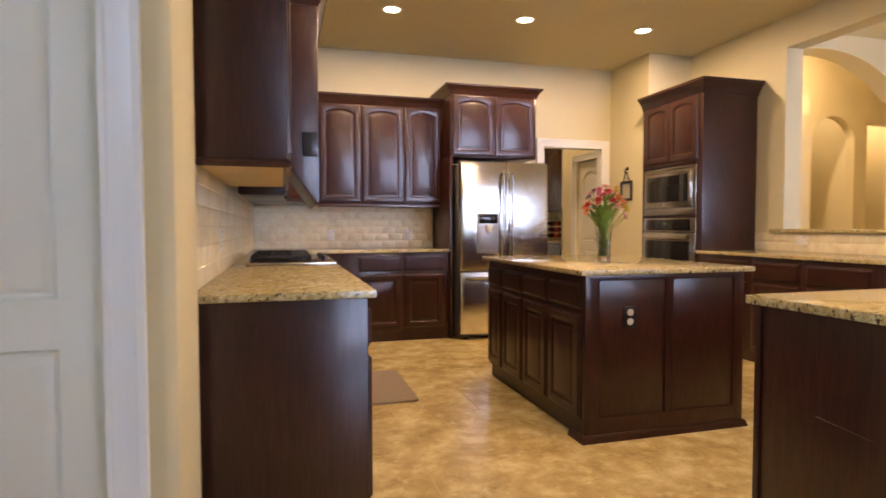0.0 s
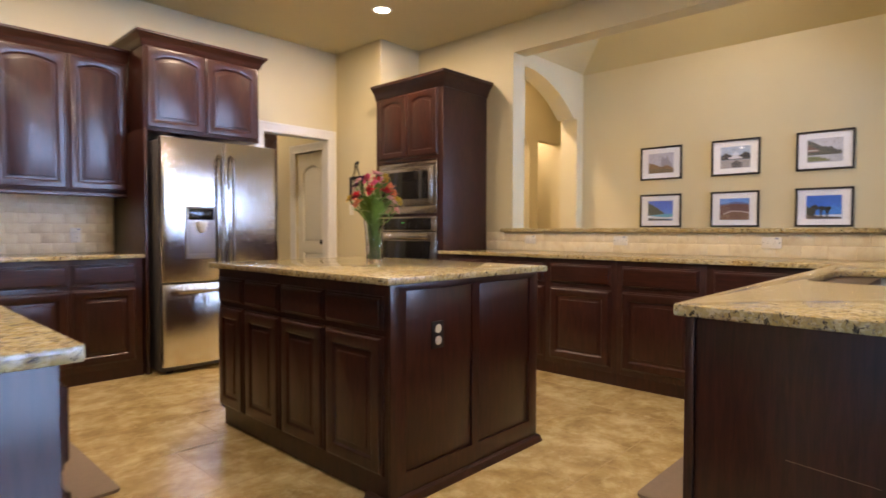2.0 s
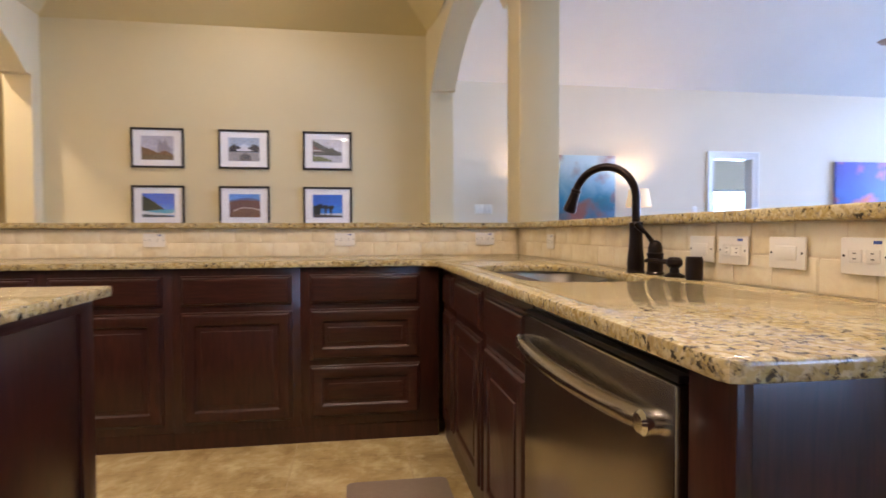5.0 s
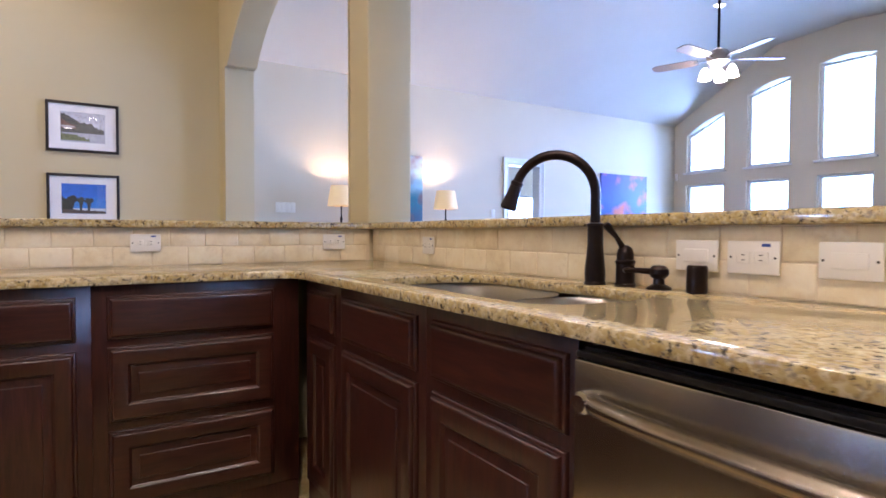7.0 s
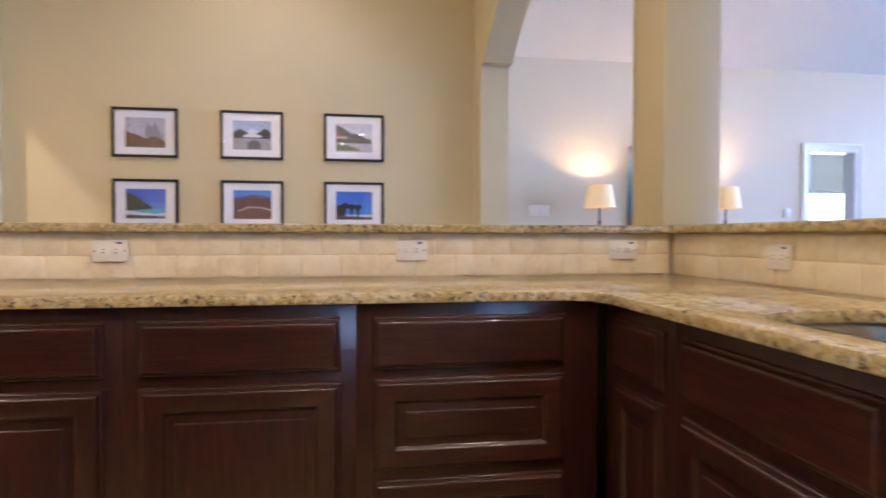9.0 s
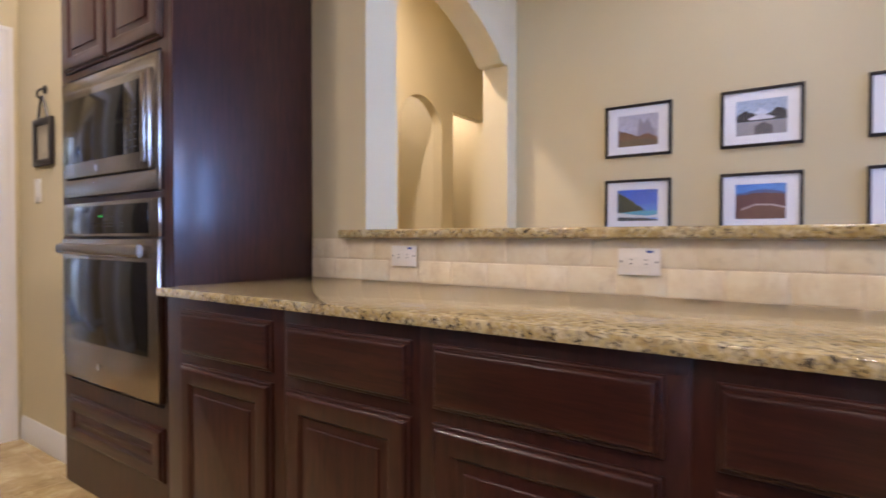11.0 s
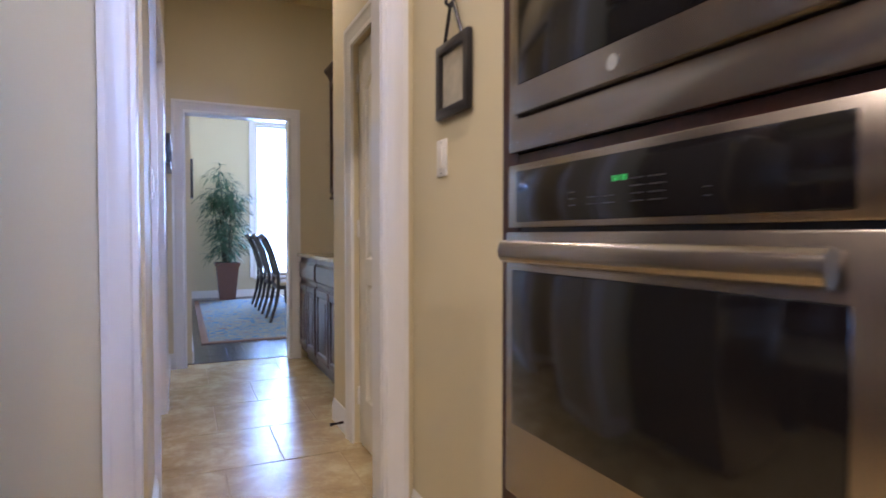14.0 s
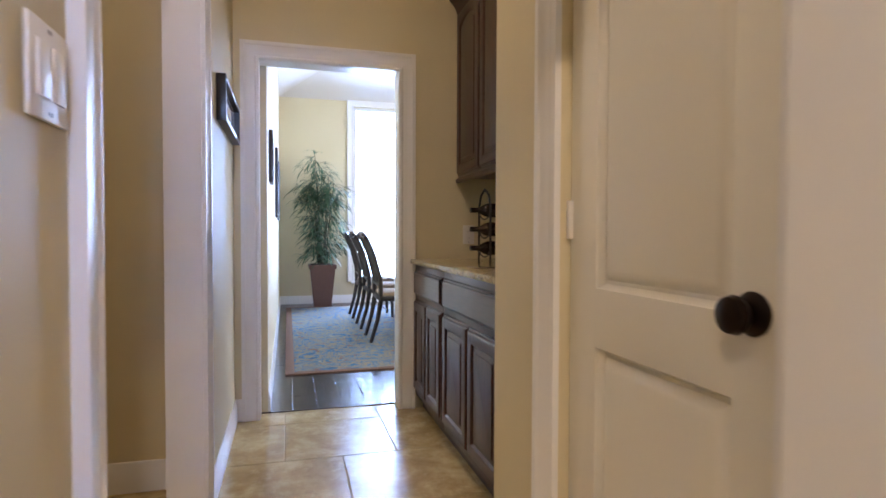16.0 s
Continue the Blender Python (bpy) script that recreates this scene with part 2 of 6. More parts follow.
def tube(points, radius, n=10, bm=None, flat=1.0):
    """A pipe through points; radius may be a list."""
    bm = bm or bmesh.new()
    pts = [Vector(p) for p in points]
    radii = radius if isinstance(radius, (list, tuple)) else [radius] * len(pts)
    rings, side = [], None
    for i, p in enumerate(pts):
        d = (pts[min(i + 1, len(pts) - 1)] - pts[max(i - 1, 0)]).normalized()
        if side is None:
            side = d.cross(Vector((0, 0, 1)) if abs(d.z) < 0.9 else Vector((1, 0, 0))).normalized()
        side = (side - d * side.dot(d)).normalized()
        up = d.cross(side)
        rings.append([bm.verts.new(p + radii[i] * (math.cos(2 * math.pi * k / n) * side + flat * math.sin(2 * math.pi * k / n) * up)) for k in range(n)])
    for a, b in zip(rings, rings[1:]):
        for k in range(n):
            bm.faces.new((a[k], a[(k + 1) % n], b[(k + 1) % n], b[k]))
    bm.faces.new(rings[0])
    bm.faces.new(rings[-1])
    return bm


def swept(profile, path, bm=None, closed=False):
    """A moulding: profile of (out, up) carried along a level path of (x, y), out to the path's right, with mitred corners."""
    bm = bm or bmesh.new()
    pts = [Vector(p) for p in path]
    rings = []
    for i, p in enumerate(pts):
        a = (pts[i] - pts[i - 1]).normalized() if i > 0 or closed else (pts[1] - pts[0]).normalized()
        b = (pts[(i + 1) % len(pts)] - pts[i]).normalized() if i < len(pts) - 1 or closed else a
        na, nb = Vector((a.y, -a.x)), Vector((b.y, -b.x))
        n = (na + nb).normalized()
        n = n / max(0.3, n.dot(na))
        rings.append([bm.verts.new((p.x + n.x * o, p.y + n.y * o, h)) for o, h in profile])
    span = len(rings) if closed else len(rings) - 1
    for i in range(span):
        a, b = rings[i], rings[(i + 1) % len(rings)]
        for k in range(len(profile)):
            j = (k + 1) % len(profile)
            bm.faces.new((a[k], a[j], b[j], b[k]))
    if not closed:
        bm.faces.new(rings[0])
        bm.faces.new(rings[-1])
    return bm


def panel_front(w, h, rings, sag=0.0, n=10, back=0.0):
    """A door or drawer front in the x-z plane, face towards -y. rings: (inset, y) from the rim to the field; rings past an inset of 4 cm get an arched top."""
    bm = bmesh.new()
    loops = []
    for k, (inset, y) in enumerate([(0, back)] + rings):
        s = sag if inset > 0.04 else 0.0
        top = [(w - inset - (w - 2 * inset) * i / n, h - inset) for i in range(n + 1)]
        pts = [(inset, inset), (w - inset, inset)] + [(x, z - s * (2 * (x - inset) / max(1e-6, w - 2 * inset) - 1) ** 2) for x, z in top]
        loops.append([bm.verts.new((x, y, z)) for x, z in pts])
    for a, b in zip(loops, loops[1:]):
        for k in range(len(a)):
            j = (k + 1) % len(a)
            bm.faces.new((a[k], a[j], b[j], b[k]))
    bm.faces.new(loops[-1])
    bm.faces.new(loops[0])
    return bm


def bead(inset, y, r, n=4):
    """A quarter-round edge that climbs from (inset, y) by r."""
    return [(inset + r - r * math.cos(math.pi / 2 * k / n), y - r * math.sin(math.pi / 2 * k / n)) for k in range(n + 1)]


RIM = bead(0, -0.003, 0.007) + [(0.0095, -0.0100)] + bead(0.0096, -0.0103, 0.0107, 5)


def door_front(w, h, sag=0.0):
    f = 0.058 if w > 0.22 else 0.036
    return panel_front(w, h, RIM + [(f, -0.021), (f + 0.003, -0.0195), (f + 0.007, -0.0135), (f + 0.011, -0.0105), (f + 0.016, -0.0105), (f + 0.034, -0.0145)] + bead(f + 0.0342, -0.0150, 0.004, 3), sag)


def drawer_front(w, h):
    return panel_front(w, h, RIM + [(0.026, -0.021)], 0.0, 2)


def moved(bm, m):
    bm.transform(m)
    return bm


def base_unit(name, m, w, label, rows, depth=0.6, height=0.891, margin=(0.02, 0.02), toe=0.088, group="kitchen base cabinets", recess=0.008):
    """A base cabinet: local x along the front, y into the wall, front frame at y = 0. rows: list of (kind, z0, z1, splits)."""
    ob = thing(name, m, label, "cabinet", group)
    body = box(0, w, 0, depth, toe, height, 0.0015)
    add_box(body, 0.0, w, recess, depth, 0, toe)
    part("body", body, WOOD, ob)
    for kind, z0, z1, splits in rows:
        inner = w - margin[0] - margin[1]
        step = inner / splits
        for i in range(splits):
            x = margin[0] + i * step + (0.002 if i else 0)
            ww = step - (0.002 if i else 0) - (0.002 if i < splits - 1 else 0)
            fr = drawer_front(ww, z1 - z0) if kind == "drawer" else door_front(ww, z1 - z0)
            part("door" if kind == "door" else "drawer_front", moved(fr, Matrix.Translation((x, 0, z0))), WOODH if kind != "door" else WOOD, ob)
    return ob


STD = [("drawer", 0.705, 0.853, 1), ("door", 0.125, 0.675, 1)]
STACK = [("drawer", 0.705, 0.853, 1), ("panel", 0.42, 0.68, 1), ("panel", 0.13, 0.395, 1)]
CROWN = [(0, 0), (0.006, 0), (0.010, 0.012), (0.016, 0.020), (0.020, 0.036), (0.034, 0.060), (0.052, 0.078), (0.056, 0.084), (0.062, 0.086), (0.062, 0.104), (0, 0.104)]
RAIL = [(0, -0.03), (0.010, -0.03), (0.016, -0.022), (0.016, -0.010), (0.008, -0.004), (0.008, 0.0), (0, 0.0)]


def wall_unit(name, m, w, z0, z1, depth, label, doors, sag=0.035, crown="lfr", rail=True, group="kitchen wall cabinets", widths=None):
    ob = thing(name, m, label, "cabinet", group)
    part("body", box(0, w, 0, depth, z0, z1, 0.0015), WOOD, ob)
    x = 0.012
    step = (w - 0.024) / doors
    for i in range(doors):
        ww = (widths[i] if widths else step)
        part("door", moved(door_front(ww - 0.006, z1 - z0 - 0.03, sag), Matrix.Translation((x + 0.003, 0, z0 + 0.015))), WOOD, ob)
        x += ww
    path = []
    path += [(0, depth), (0, 0)] if "l" in crown else [(0, 0)]
    path += [(w, 0), (w, depth)] if "r" in crown else [(w, 0)]
    if crown:
        part("crown_moulding", swept([(o, z1 - 0.02 + u) for o, u in CROWN], path), WOODH, ob)
    if rail:
        part("light_rail", swept([(o, z0 + u) for o, u in RAIL], path), WOODH, ob)
    return ob


# ---- the large structure ----
H = 3.07
setting("floor_base", box(-3.3, 8.3, -7.3, 9.30, -0.12, -0.0015), GROUT, "tan grout bed under travertine floor tiles", "floor")


def walls(name, bounds, material, label):
    bm = bmesh.new()
    for b in bounds:
        add_box(bm, *b)
    return setting(name, bm, material, label, "wall")


w_left = walls("wall_west", [(-0.64, -0.50, 1.62, 6.26, 0, H)], WALL, "yellow-beige painted kitchen wall with orange-peel texture")
w_back = walls("wall_north", [(-0.50, 2.82, 6.12, 6.22, 0, H), (3.63, 3.755, 6.12, 6.22, 0, H), (2.82, 3.63, 6.12, 6.22, 2.115, H)], WALL,
               "yellow-beige painted kitchen wall with a cased doorway")
w_oven = walls("wall_oven_side", [(3.74, 4.30, 5.36, 6.12, 0, H)], WALL, "yellow-beige painted wall beside the oven cabinet")
# wall with the pass-through above the bar
setting("wall_east", box(4.29, 4.48, 4.08, 5.36, 0, H), WALL, "yellow-beige painted wall ending at the pass-through", "wall")
w_half = setting("wall_half_east", box(4.29, 4.48, 0.56, 4.08, 0, 1.0885), WALL, "low wall carrying the raised bar", "wall")
w_pen = setting("wall_half_south", box(1.22, 4.29, 0.56, 0.74, 0, 1.0885), WALL, "low wall behind the peninsula", "wall")
setting("header_east", box(4.29, 4.48, 0.42, 4.08, 2.79, H), WALL, "painted header above the pass-through", "wall")
setting("header_south", box(1.10, 4.29, 0.42, 0.60, 2.79, H), WALL, "painted header above the peninsula", "wall")
setting("column", moved(box(-0.145, 0.145, -0.145, 0.145, 1.123, 2.79, 0.02), Matrix.Translation((4.60, 0.555, 0))), WALL,
        "square yellow-beige column standing on the bar corner", "column")


def arc(x0, x1, spring, rise, n=20):
    """An arched head from (x0, spring) to (x1, spring)."""
    c, h = (x0 + x1) / 2, (x1 - x0) / 2
    r = (h * h + rise * rise) / (2 * rise)
    a = math.asin(h / r)
    return [(c + r * math.sin(-a + 2 * a * i / n), spring + rise - r + r * math.cos(-a + 2 * a * i / n)) for i in range(n + 1)]


def arch_wall(name, x0, x1, left, right, y0, y1, spring, rise, top, material, label, skew=0.0):
    outline = [(x0, 0), (left, 0), (left, spring), (left + 0.10, spring)] + arc(left + 0.10, right - 0.10, spring, rise) + [(right - 0.10, spring), (right, spring), (right, 0), (x1, 0), (x1, top), (x0, top)]
    clean = [p for i, p in enumerate(outline) if i == 0 or (abs(p[0] - outline[i - 1][0]) + abs(p[1] - outline[i - 1][1])) > 1e-5]
    bm = solid([clean], y0, y1, "y")
    for v in bm.verts:
        v.co.y += skew * (v.co.x - x0) / (x1 - x0)
    return setting(name, bm, material, label, "wall")


arch_wall("arch_north", 4.48, 7.60, 4.72, 7.43, 5.20, 5.48, 2.76, 0.50, 4.3, WALL, "thick painted wall with a wide segmental arch to the hall")
arch_wall("arch_south", 4.742, 7.60, 4.75, 7.40, 0.42, 0.70, 2.72, 0.62, 4.3, WALL, "thick painted wall with a wide arch to the living room", 0.23)
setting("wall_photos", box(7.60, 7.74, 0.62, 5.48, 0, 3.9), WALL, "yellow-beige painted wall hung with framed photographs", "wall")
# space behind the north arch
walls("wall_hall_far", [(4.48, 7.78, 6.90, 7.04, 0, 4.2), (8.70, 8.94, 6.90, 7.04, 0, 4.2), (9.76, 11.0, 6.90, 7.04, 0, 4.2), (8.94, 9.76, 6.90, 7.04, 2.80, 4.2)], WALL,
      "painted hall wall with an arched recess and a tall opening")
setting("wall_hall_recess", solid([[(7.78, 0), (8.70, 0), (8.70, 4.2), (7.78, 4.2)], [(7.80, 0.02)] + arc(7.80, 8.68, 2.55, 0.34, 14) + [(8.68, 0.02)]], 6.90, 7.04, "y"), WALL,
        "painted wall piece with an arched recess", "wall")
setting("wall_hall_recess_back", box(7.6, 9.9, 7.9, 8.0, 0, 4.2), WALL, "painted wall behind the recess and opening", "wall")
walls("wall_hall_ends", [(11.0, 11.1, 5.3, 8.0, 0, 4.2), (8.74, 8.90, 7.04, 7.9, 0, 4.2), (7.5, 7.6, 7.04, 7.9, 0, 4.2), (9.80, 9.9, 7.04, 7.9, 0, 4.2), (7.74, 11.0, 5.30, 5.44, 0, 4.2), (4.38, 4.48, 5.36, 7.04, 0, 4.2)], WALL,
      "painted walls closing the hall")
setting("ceiling_hall", box(4.38, 11.1, 5.44, 8.0, 4.2, 4.3), CEIL, "painted flat hall ceiling", "ceiling")
setting("floor_hall", box(4.48, 11.0, 5.44, 7.9, -0.004, 0.0), FLOORT, "tan travertine hall floor", "floor")
# vaulted ceiling over the dining nook
bm = bmesh.new()
lo = [bm.verts.new(p) for p in ((4.48, 0.88, 3.43), (7.60, 0.88, 3.43), (7.60, 5.22, 3.43), (4.48, 5.22, 3.43))]
hi = [bm.verts.new(p) for p in ((5.4, 1.7, 4.15), (6.7, 1.7, 4.15), (6.7, 4.16, 4.15), (5.4, 4.16, 4.15))]
for k in range(4):
    bm.faces.new((lo[k], lo[(k + 1) % 4], hi[(k + 1) % 4], hi[k]))
bm.faces.new(hi)
setting("ceiling_nook", bm, CEIL, "tan painted hipped tray ceiling", "ceiling")
setting("wall_nook_west", box(4.36, 4.48, 0.70, 5.16, H, 3.6), WALL, "painted wall above the kitchen header", "wall")
setting("ceiling_kitchen", box(-0.64, 4.36, 0.42, 6.26, H, H + 0.1), CEIL, "tan painted flat kitchen ceiling", "ceiling")
setting("ceiling_breakfast", box(-3.3, 1.10, -3.7, 0.42, H, H + 0.1), CEIL, "tan painted flat breakfast ceiling", "ceiling")
setting("ceiling_breakfast_side", box(-3.3, -0.64, 0.42, 1.62, H, H + 0.1), CEIL, "tan painted flat ceiling", "ceiling")
# wall with the white door, with a rounded corner
walls("wall_door_side", [(-3.2, -1.50, 1.50, 1.62, 0, H), (-1.50, -0.64, 1.50, 1.62, 2.10, H)], WALL, "yellow-beige painted wall beside a white door")
setting("wall_corner", solid([[(-0.64, 1.50), (-0.50, 1.50), (-0.483, 1.504), (-0.467, 1.517), (-0.46, 1.54), (-0.46, 1.86), (-0.50, 1.86), (-0.64, 1.86)]], 0, H), WALL,
        "yellow-beige wall end with a rounded bullnose corner", "wall")
# the west opening is added, out of view, so light reaches the white door
walls("wall_breakfast", [(-3.32, -3.2, -3.7, -1.8, 0, H), (-3.32, -3.2, 0.4, 1.62, 0, H), (-3.32, -3.2, -1.8, 0.4, 0, 1.3), (-3.32, -3.2, -1.8, 0.4, 2.4, H), (-3.2, 1.10, -3.7, -3.56, 0, H)], WALL,
      "unseen painted breakfast room walls round an added window")
walls("wall_breakfast_east", [(0.98, 1.10, -7.15, -1.2, 0, 4.2)], LIVING, "painted wall between breakfast and living room")

# living room
walls("wall_living_east", [(8.10, 8.24, -3.23, 0.62, 0, 3.3), (8.10, 8.24, -7.3, -3.85, 0, 3.3), (8.10, 8.24, -3.85, -3.23, 2.10, 3.3), (7.74, 8.24, 0.62, 0.76, 0, 3.9)], LIVING,
      "pale beige living room wall with a cased doorway")
WX = [(2.75, 3.47), (3.86, 4.54), (4.93, 5.66), (6.06, 6.74), (7.13, 7.85)]
WT = [(3.16, 2.84), (3.52, 3.36), (3.60, 3.60), (3.52, 3.36), (3.16, 2.84)]
outline = [[(1.0, 0), (8.24, 0), (8.24, 4.25), (1.0, 4.25)]]
for k, ((a, b), (hi_z, lo_z)) in enumerate(zip(WX, WT)):
    za, zb = (lo_z, hi_z) if k < 2 else (hi_z, lo_z)
    n = 8
    head = [(a + (b - a) * i / n, za + (zb - za) * i / n + 0.05 * math.sin(math.pi * i / n)) for i in range(n + 1)]
    outline.append([(b, 2.17), (a, 2.17)] + head)
    outline.append([(a, 0.45), (b, 0.45), (b, 1.95), (a, 1.95)])
setting("wall_living_south", solid(outline, -7.29, -7.15, "y"), LIVING, "pale beige window wall with tall arched windows", "wall")
bm = bmesh.new()
sec = [(8.24, 2.97), (6.30, 4.05), (5.3, 4.12), (4.3, 4.05), (1.0, 3.3), (1.0, 3.45), (4.3, 4.2), (5.3, 4.27), (6.30, 4.2), (8.24, 3.12)]
setting("ceiling_living", solid([sec], -7.29, 0.62, "y"), LCEIL, "pale vaulted living room ceiling", "ceiling")
setting("wall_living_north", box(1.0, 4.29, 0.44, 0.56, H, 4.3), LIVING, "pale beige wall above the peninsula header", "wall")
setting("wall_gable_living", box(4.29, 8.1, 0.62, 0.74, 4.25, 4.4), LIVING, "pale beige wall above the arch", "wall")
setting("floor_living", box(1.1, 8.1, -7.15, 0.42, -0.004, 0.0), PLANKW, "dark wooden living room floor", "floor")
setting("floor_breakfast", box(-3.2, 1.1, -3.6, 0.30, -0.004, 0.0), FLOORT, "tan travertine breakfast floor", "floor")
# room beyond the living room door
walls("wall_bedroom", [(10.4, 10.5, -7.4, -1.9, 0, 1.22), (10.4, 10.5, -7.4, -1.9, 1.85, 2.8), (10.4, 10.5, -7.4, -6.9, 1.22, 1.85), (10.4, 10.5, -4.7, -1.9, 1.22, 1.85), (8.24, 10.5, -7.5, -7.4, 0, 2.8), (8.24, 10.5, -1.9, -1.8, 0, 2.8)], LIVING,
      "pale walls of the room beyond the doorway")
setting("ceiling_bedroom", box(8.24, 10.5, -7.5, -1.8, 2.8, 2.9), LCEIL, "pale flat ceiling beyond the doorway", "ceiling")
setting("floor_bedroom", box(8.10, 10.4, -7.4, -1.9, -0.004, 0), PLANKW, "dark floor beyond the doorway", "floor")

# passage to the dining room
setting("wall_passage_east_near", box(3.76, 3.88, 6.99, 7.42, 0, H), WALL, "beige painted passage wall", "wall")
walls("wall_passage_east", [(3.76, 3.88, 6.24, 6.99, 2.05, H), (3.76, 3.88, 6.24, 6.36, 0, 2.05)], WALL, "beige painted wall above the pantry door")
walls("wall_pantry", [(3.88, 4.55, 7.34, 7.42, 0, H), (4.45, 4.55, 6.22, 7.34, 0, H), (3.88, 4.45, 6.12, 6.22, 0, H), (3.755, 3.88, 6.12, 6.24, 0, H)], WALL, "beige walls of the pantry closet")
walls("wall_niche", [(4.44, 4.55, 7.42, 9.18, 0, H)], WALL, "beige painted wall behind the pantry cabinets")
walls("wall_passage_west", [(2.73, 2.85, 6.22, 6.765, 0, H), (2.73, 2.85, 7.93, 9.18, 0, H), (2.73, 2.85, 6.765, 7.93, 2.12, H)], WALL, "beige painted passage wall with a cased opening")
walls("wall_side_passage", [(1.2, 2.73, 8.36, 8.48, 0, H), (1.1, 1.2, 6.22, 8.48, 0, H)], WALL, "beige painted wall inside the side passage")
walls("wall_dining_door", [(2.73, 2.985, 9.18, 9.30, 0, 3.6), (3.797, 7.3, 9.18, 9.30, 0, 3.6), (2.985, 3.797, 9.18, 9.30, 2.09, 3.6)], WALL, "beige painted wall with a cased doorway to the dining room")
setting("ceiling_passage", box(1.1, 4.55, 6.26, 9.18, H, H + 0.1), CEIL, "tan painted flat passage ceiling", "ceiling")
# dining room
walls("wall_dining_west", [(2.90, 3.025, 9.30, 14.72, 0, 3.6)], WALL, "beige painted dining room wall")
walls("wall_dining_north", [(3.025, 4.13, 14.60, 14.72, 0, 3.6), (5.05, 7.3, 14.60, 14.72, 0, 3.6), (4.13, 5.05, 14.60, 14.72, 0, 0.33), (4.13, 5.05, 14.60, 14.72, 3.02, 3.6)], WALL,
      "beige painted dining wall with a tall window")
# unseen wall; its window is added to let light onto the west wall
walls("wall_dining_east", [(7.2, 7.3, 9.30, 10.6, 0, 3.6), (7.2, 7.3, 13.4, 14.6, 0, 3.6), (7.2, 7.3, 10.6, 13.4, 0, 0.6), (7.2, 7.3, 10.6, 13.4, 2.6, 3.6)], WALL, "unseen beige painted dining wall with an added window")
bm = bmesh.new()
lo = [bm.verts.new(p) for p in ((3.025, 9.30, 3.10), (7.2, 9.30, 3.10), (7.2, 14.60, 3.10), (3.025, 14.60, 3.10))]
hi = [bm.verts.new(p) for p in ((3.9, 10.1, 3.55), (6.4, 10.1, 3.55), (6.4, 13.8, 3.55), (3.9, 13.8, 3.55))]
for k in range(4):
    bm.faces.new((lo[k], lo[(k + 1) % 4], hi[(k + 1) % 4], hi[k]))
bm.faces.new(hi)
setting("ceiling_dining", bm, LCEIL, "pale hipped dining room ceiling", "ceiling")
setting("floor_dining_base", box(2.98, 7.3, 9.28, 14.72, -0.12, -0.006), BLACK, "dark bed under the dining floor planks", "floor")
setting("ground", box(-60, 60, -60, 60, -0.3, -0.2), plain("lawn", (0.10, 0.13, 0.05), 0.9), "pale green lawn outside the house", "ground")


# ---- trims ----
CASE = [(0, 0), (0, 0.016), (0.012, 0.018), (0.020, 0.013), (0.032, 0.013), (0.040, 0.017), (0.070, 0.019), (0.078, 0.024), (0.098, 0.024), (0.098, 0)]


def casing(name, m, w, h, label):
    """Door casing: local x along the wall from the opening's left edge, y away from the face (front at -y)."""
    bm = bmesh.new()
    for side in (0, 1):
        x = 0 if side == 0 else w
        s = -1 if side == 0 else 1
        rows = []
        for o, d in CASE:
            rows.append((bm.verts.new((x + s * o, -d, 0)), bm.verts.new((x + s * o, -d, h + o))))
        for a, b in zip(rows, rows[1:]):
            bm.faces.new((a[0], b[0], b[1], a[1]))
    rows = [(bm.verts.new((-o, -d, h + o)), bm.verts.new((w + o, -d, h + o))) for o, d in CASE]
    for a, b in zip(rows, rows[1:]):
        bm.faces.new((a[0], b[0], b[1], a[1]))
    bmesh.ops.remove_doubles(bm, verts=list(bm.verts), dist=0.0005)
    bm.transform(m)
    return setting(name, bm, WHITE, label, "trim")


def lining(name, m, w, h, depth, label):
    """The jambs inside an opening."""
    bm = box(-0.001, 0.018, -0.002, depth + 0.002, 0, h)
    add_box(bm, w - 0.018, w + 0.001, -0.002, depth + 0.002, 0, h)
    add_box(bm, 0.018, w - 0.018, -0.002, depth + 0.002, h - 0.018, h + 0.001)
    bm.transform(m)
    return setting(name, bm, WHITE, label, "trim")


casing("door_casing_kitchen", pose(2.835, 6.12, 0), 0.78, 2.105, "white fluted casing of the kitchen doorway")
lining("door_lining_kitchen", pose(2.82, 6.12, 0), 0.81, 2.118, 0.10, "white jamb of the kitchen doorway")
casing("door_casing_dining", pose(2.985, 9.18, 0), 0.812, 2.06, "white moulded casing of the dining doorway")
lining("door_lining_dining", pose(2.97, 9.18, 0), 0.842, 2.075, 0.12, "white jamb of the dining doorway")
casing("door_casing_pantry", pose(3.76, 6.99, 0, 0, 0, -90), 0.63, 2.04, "white casing of the pantry door")
casing("opening_casing_passage", pose(2.85, 6.765, 0, 0, 0, 90), 1.165, 2.10, "white casing of the side opening")
lining("opening_lining_passage", pose(2.85, 6.755, 0, 0, 0, 90), 1.185, 2.115, 0.12, "white jamb of the side opening")
casing("door_casing_living", pose(8.10, -3.24, 0, 0, 0, -90), 0.60, 2.10, "white casing of the living room doorway")
lining("door_lining_living", pose(8.10, -3.225, 0, 0, 0, -90), 0.63, 2.11, 0.14, "white jamb of the living room doorway")
casing("door_casing_breakfast", pose(-1.45, 1.50, 0), 0.815, 2.06, "white moulded casing of the closed door")

BASE = [(0, 0), (0.014, 0), (0.014, 0.085), (0.011, 0.092), (0.011, 0.100), (0.007, 0.108), (0.007, 0.118), (0.003, 0.126), (0, 0.126)]


def baseboard(path, label="white moulded baseboard"):
    return setting("baseboard", swept(BASE, path), WHITE, label, "trim")


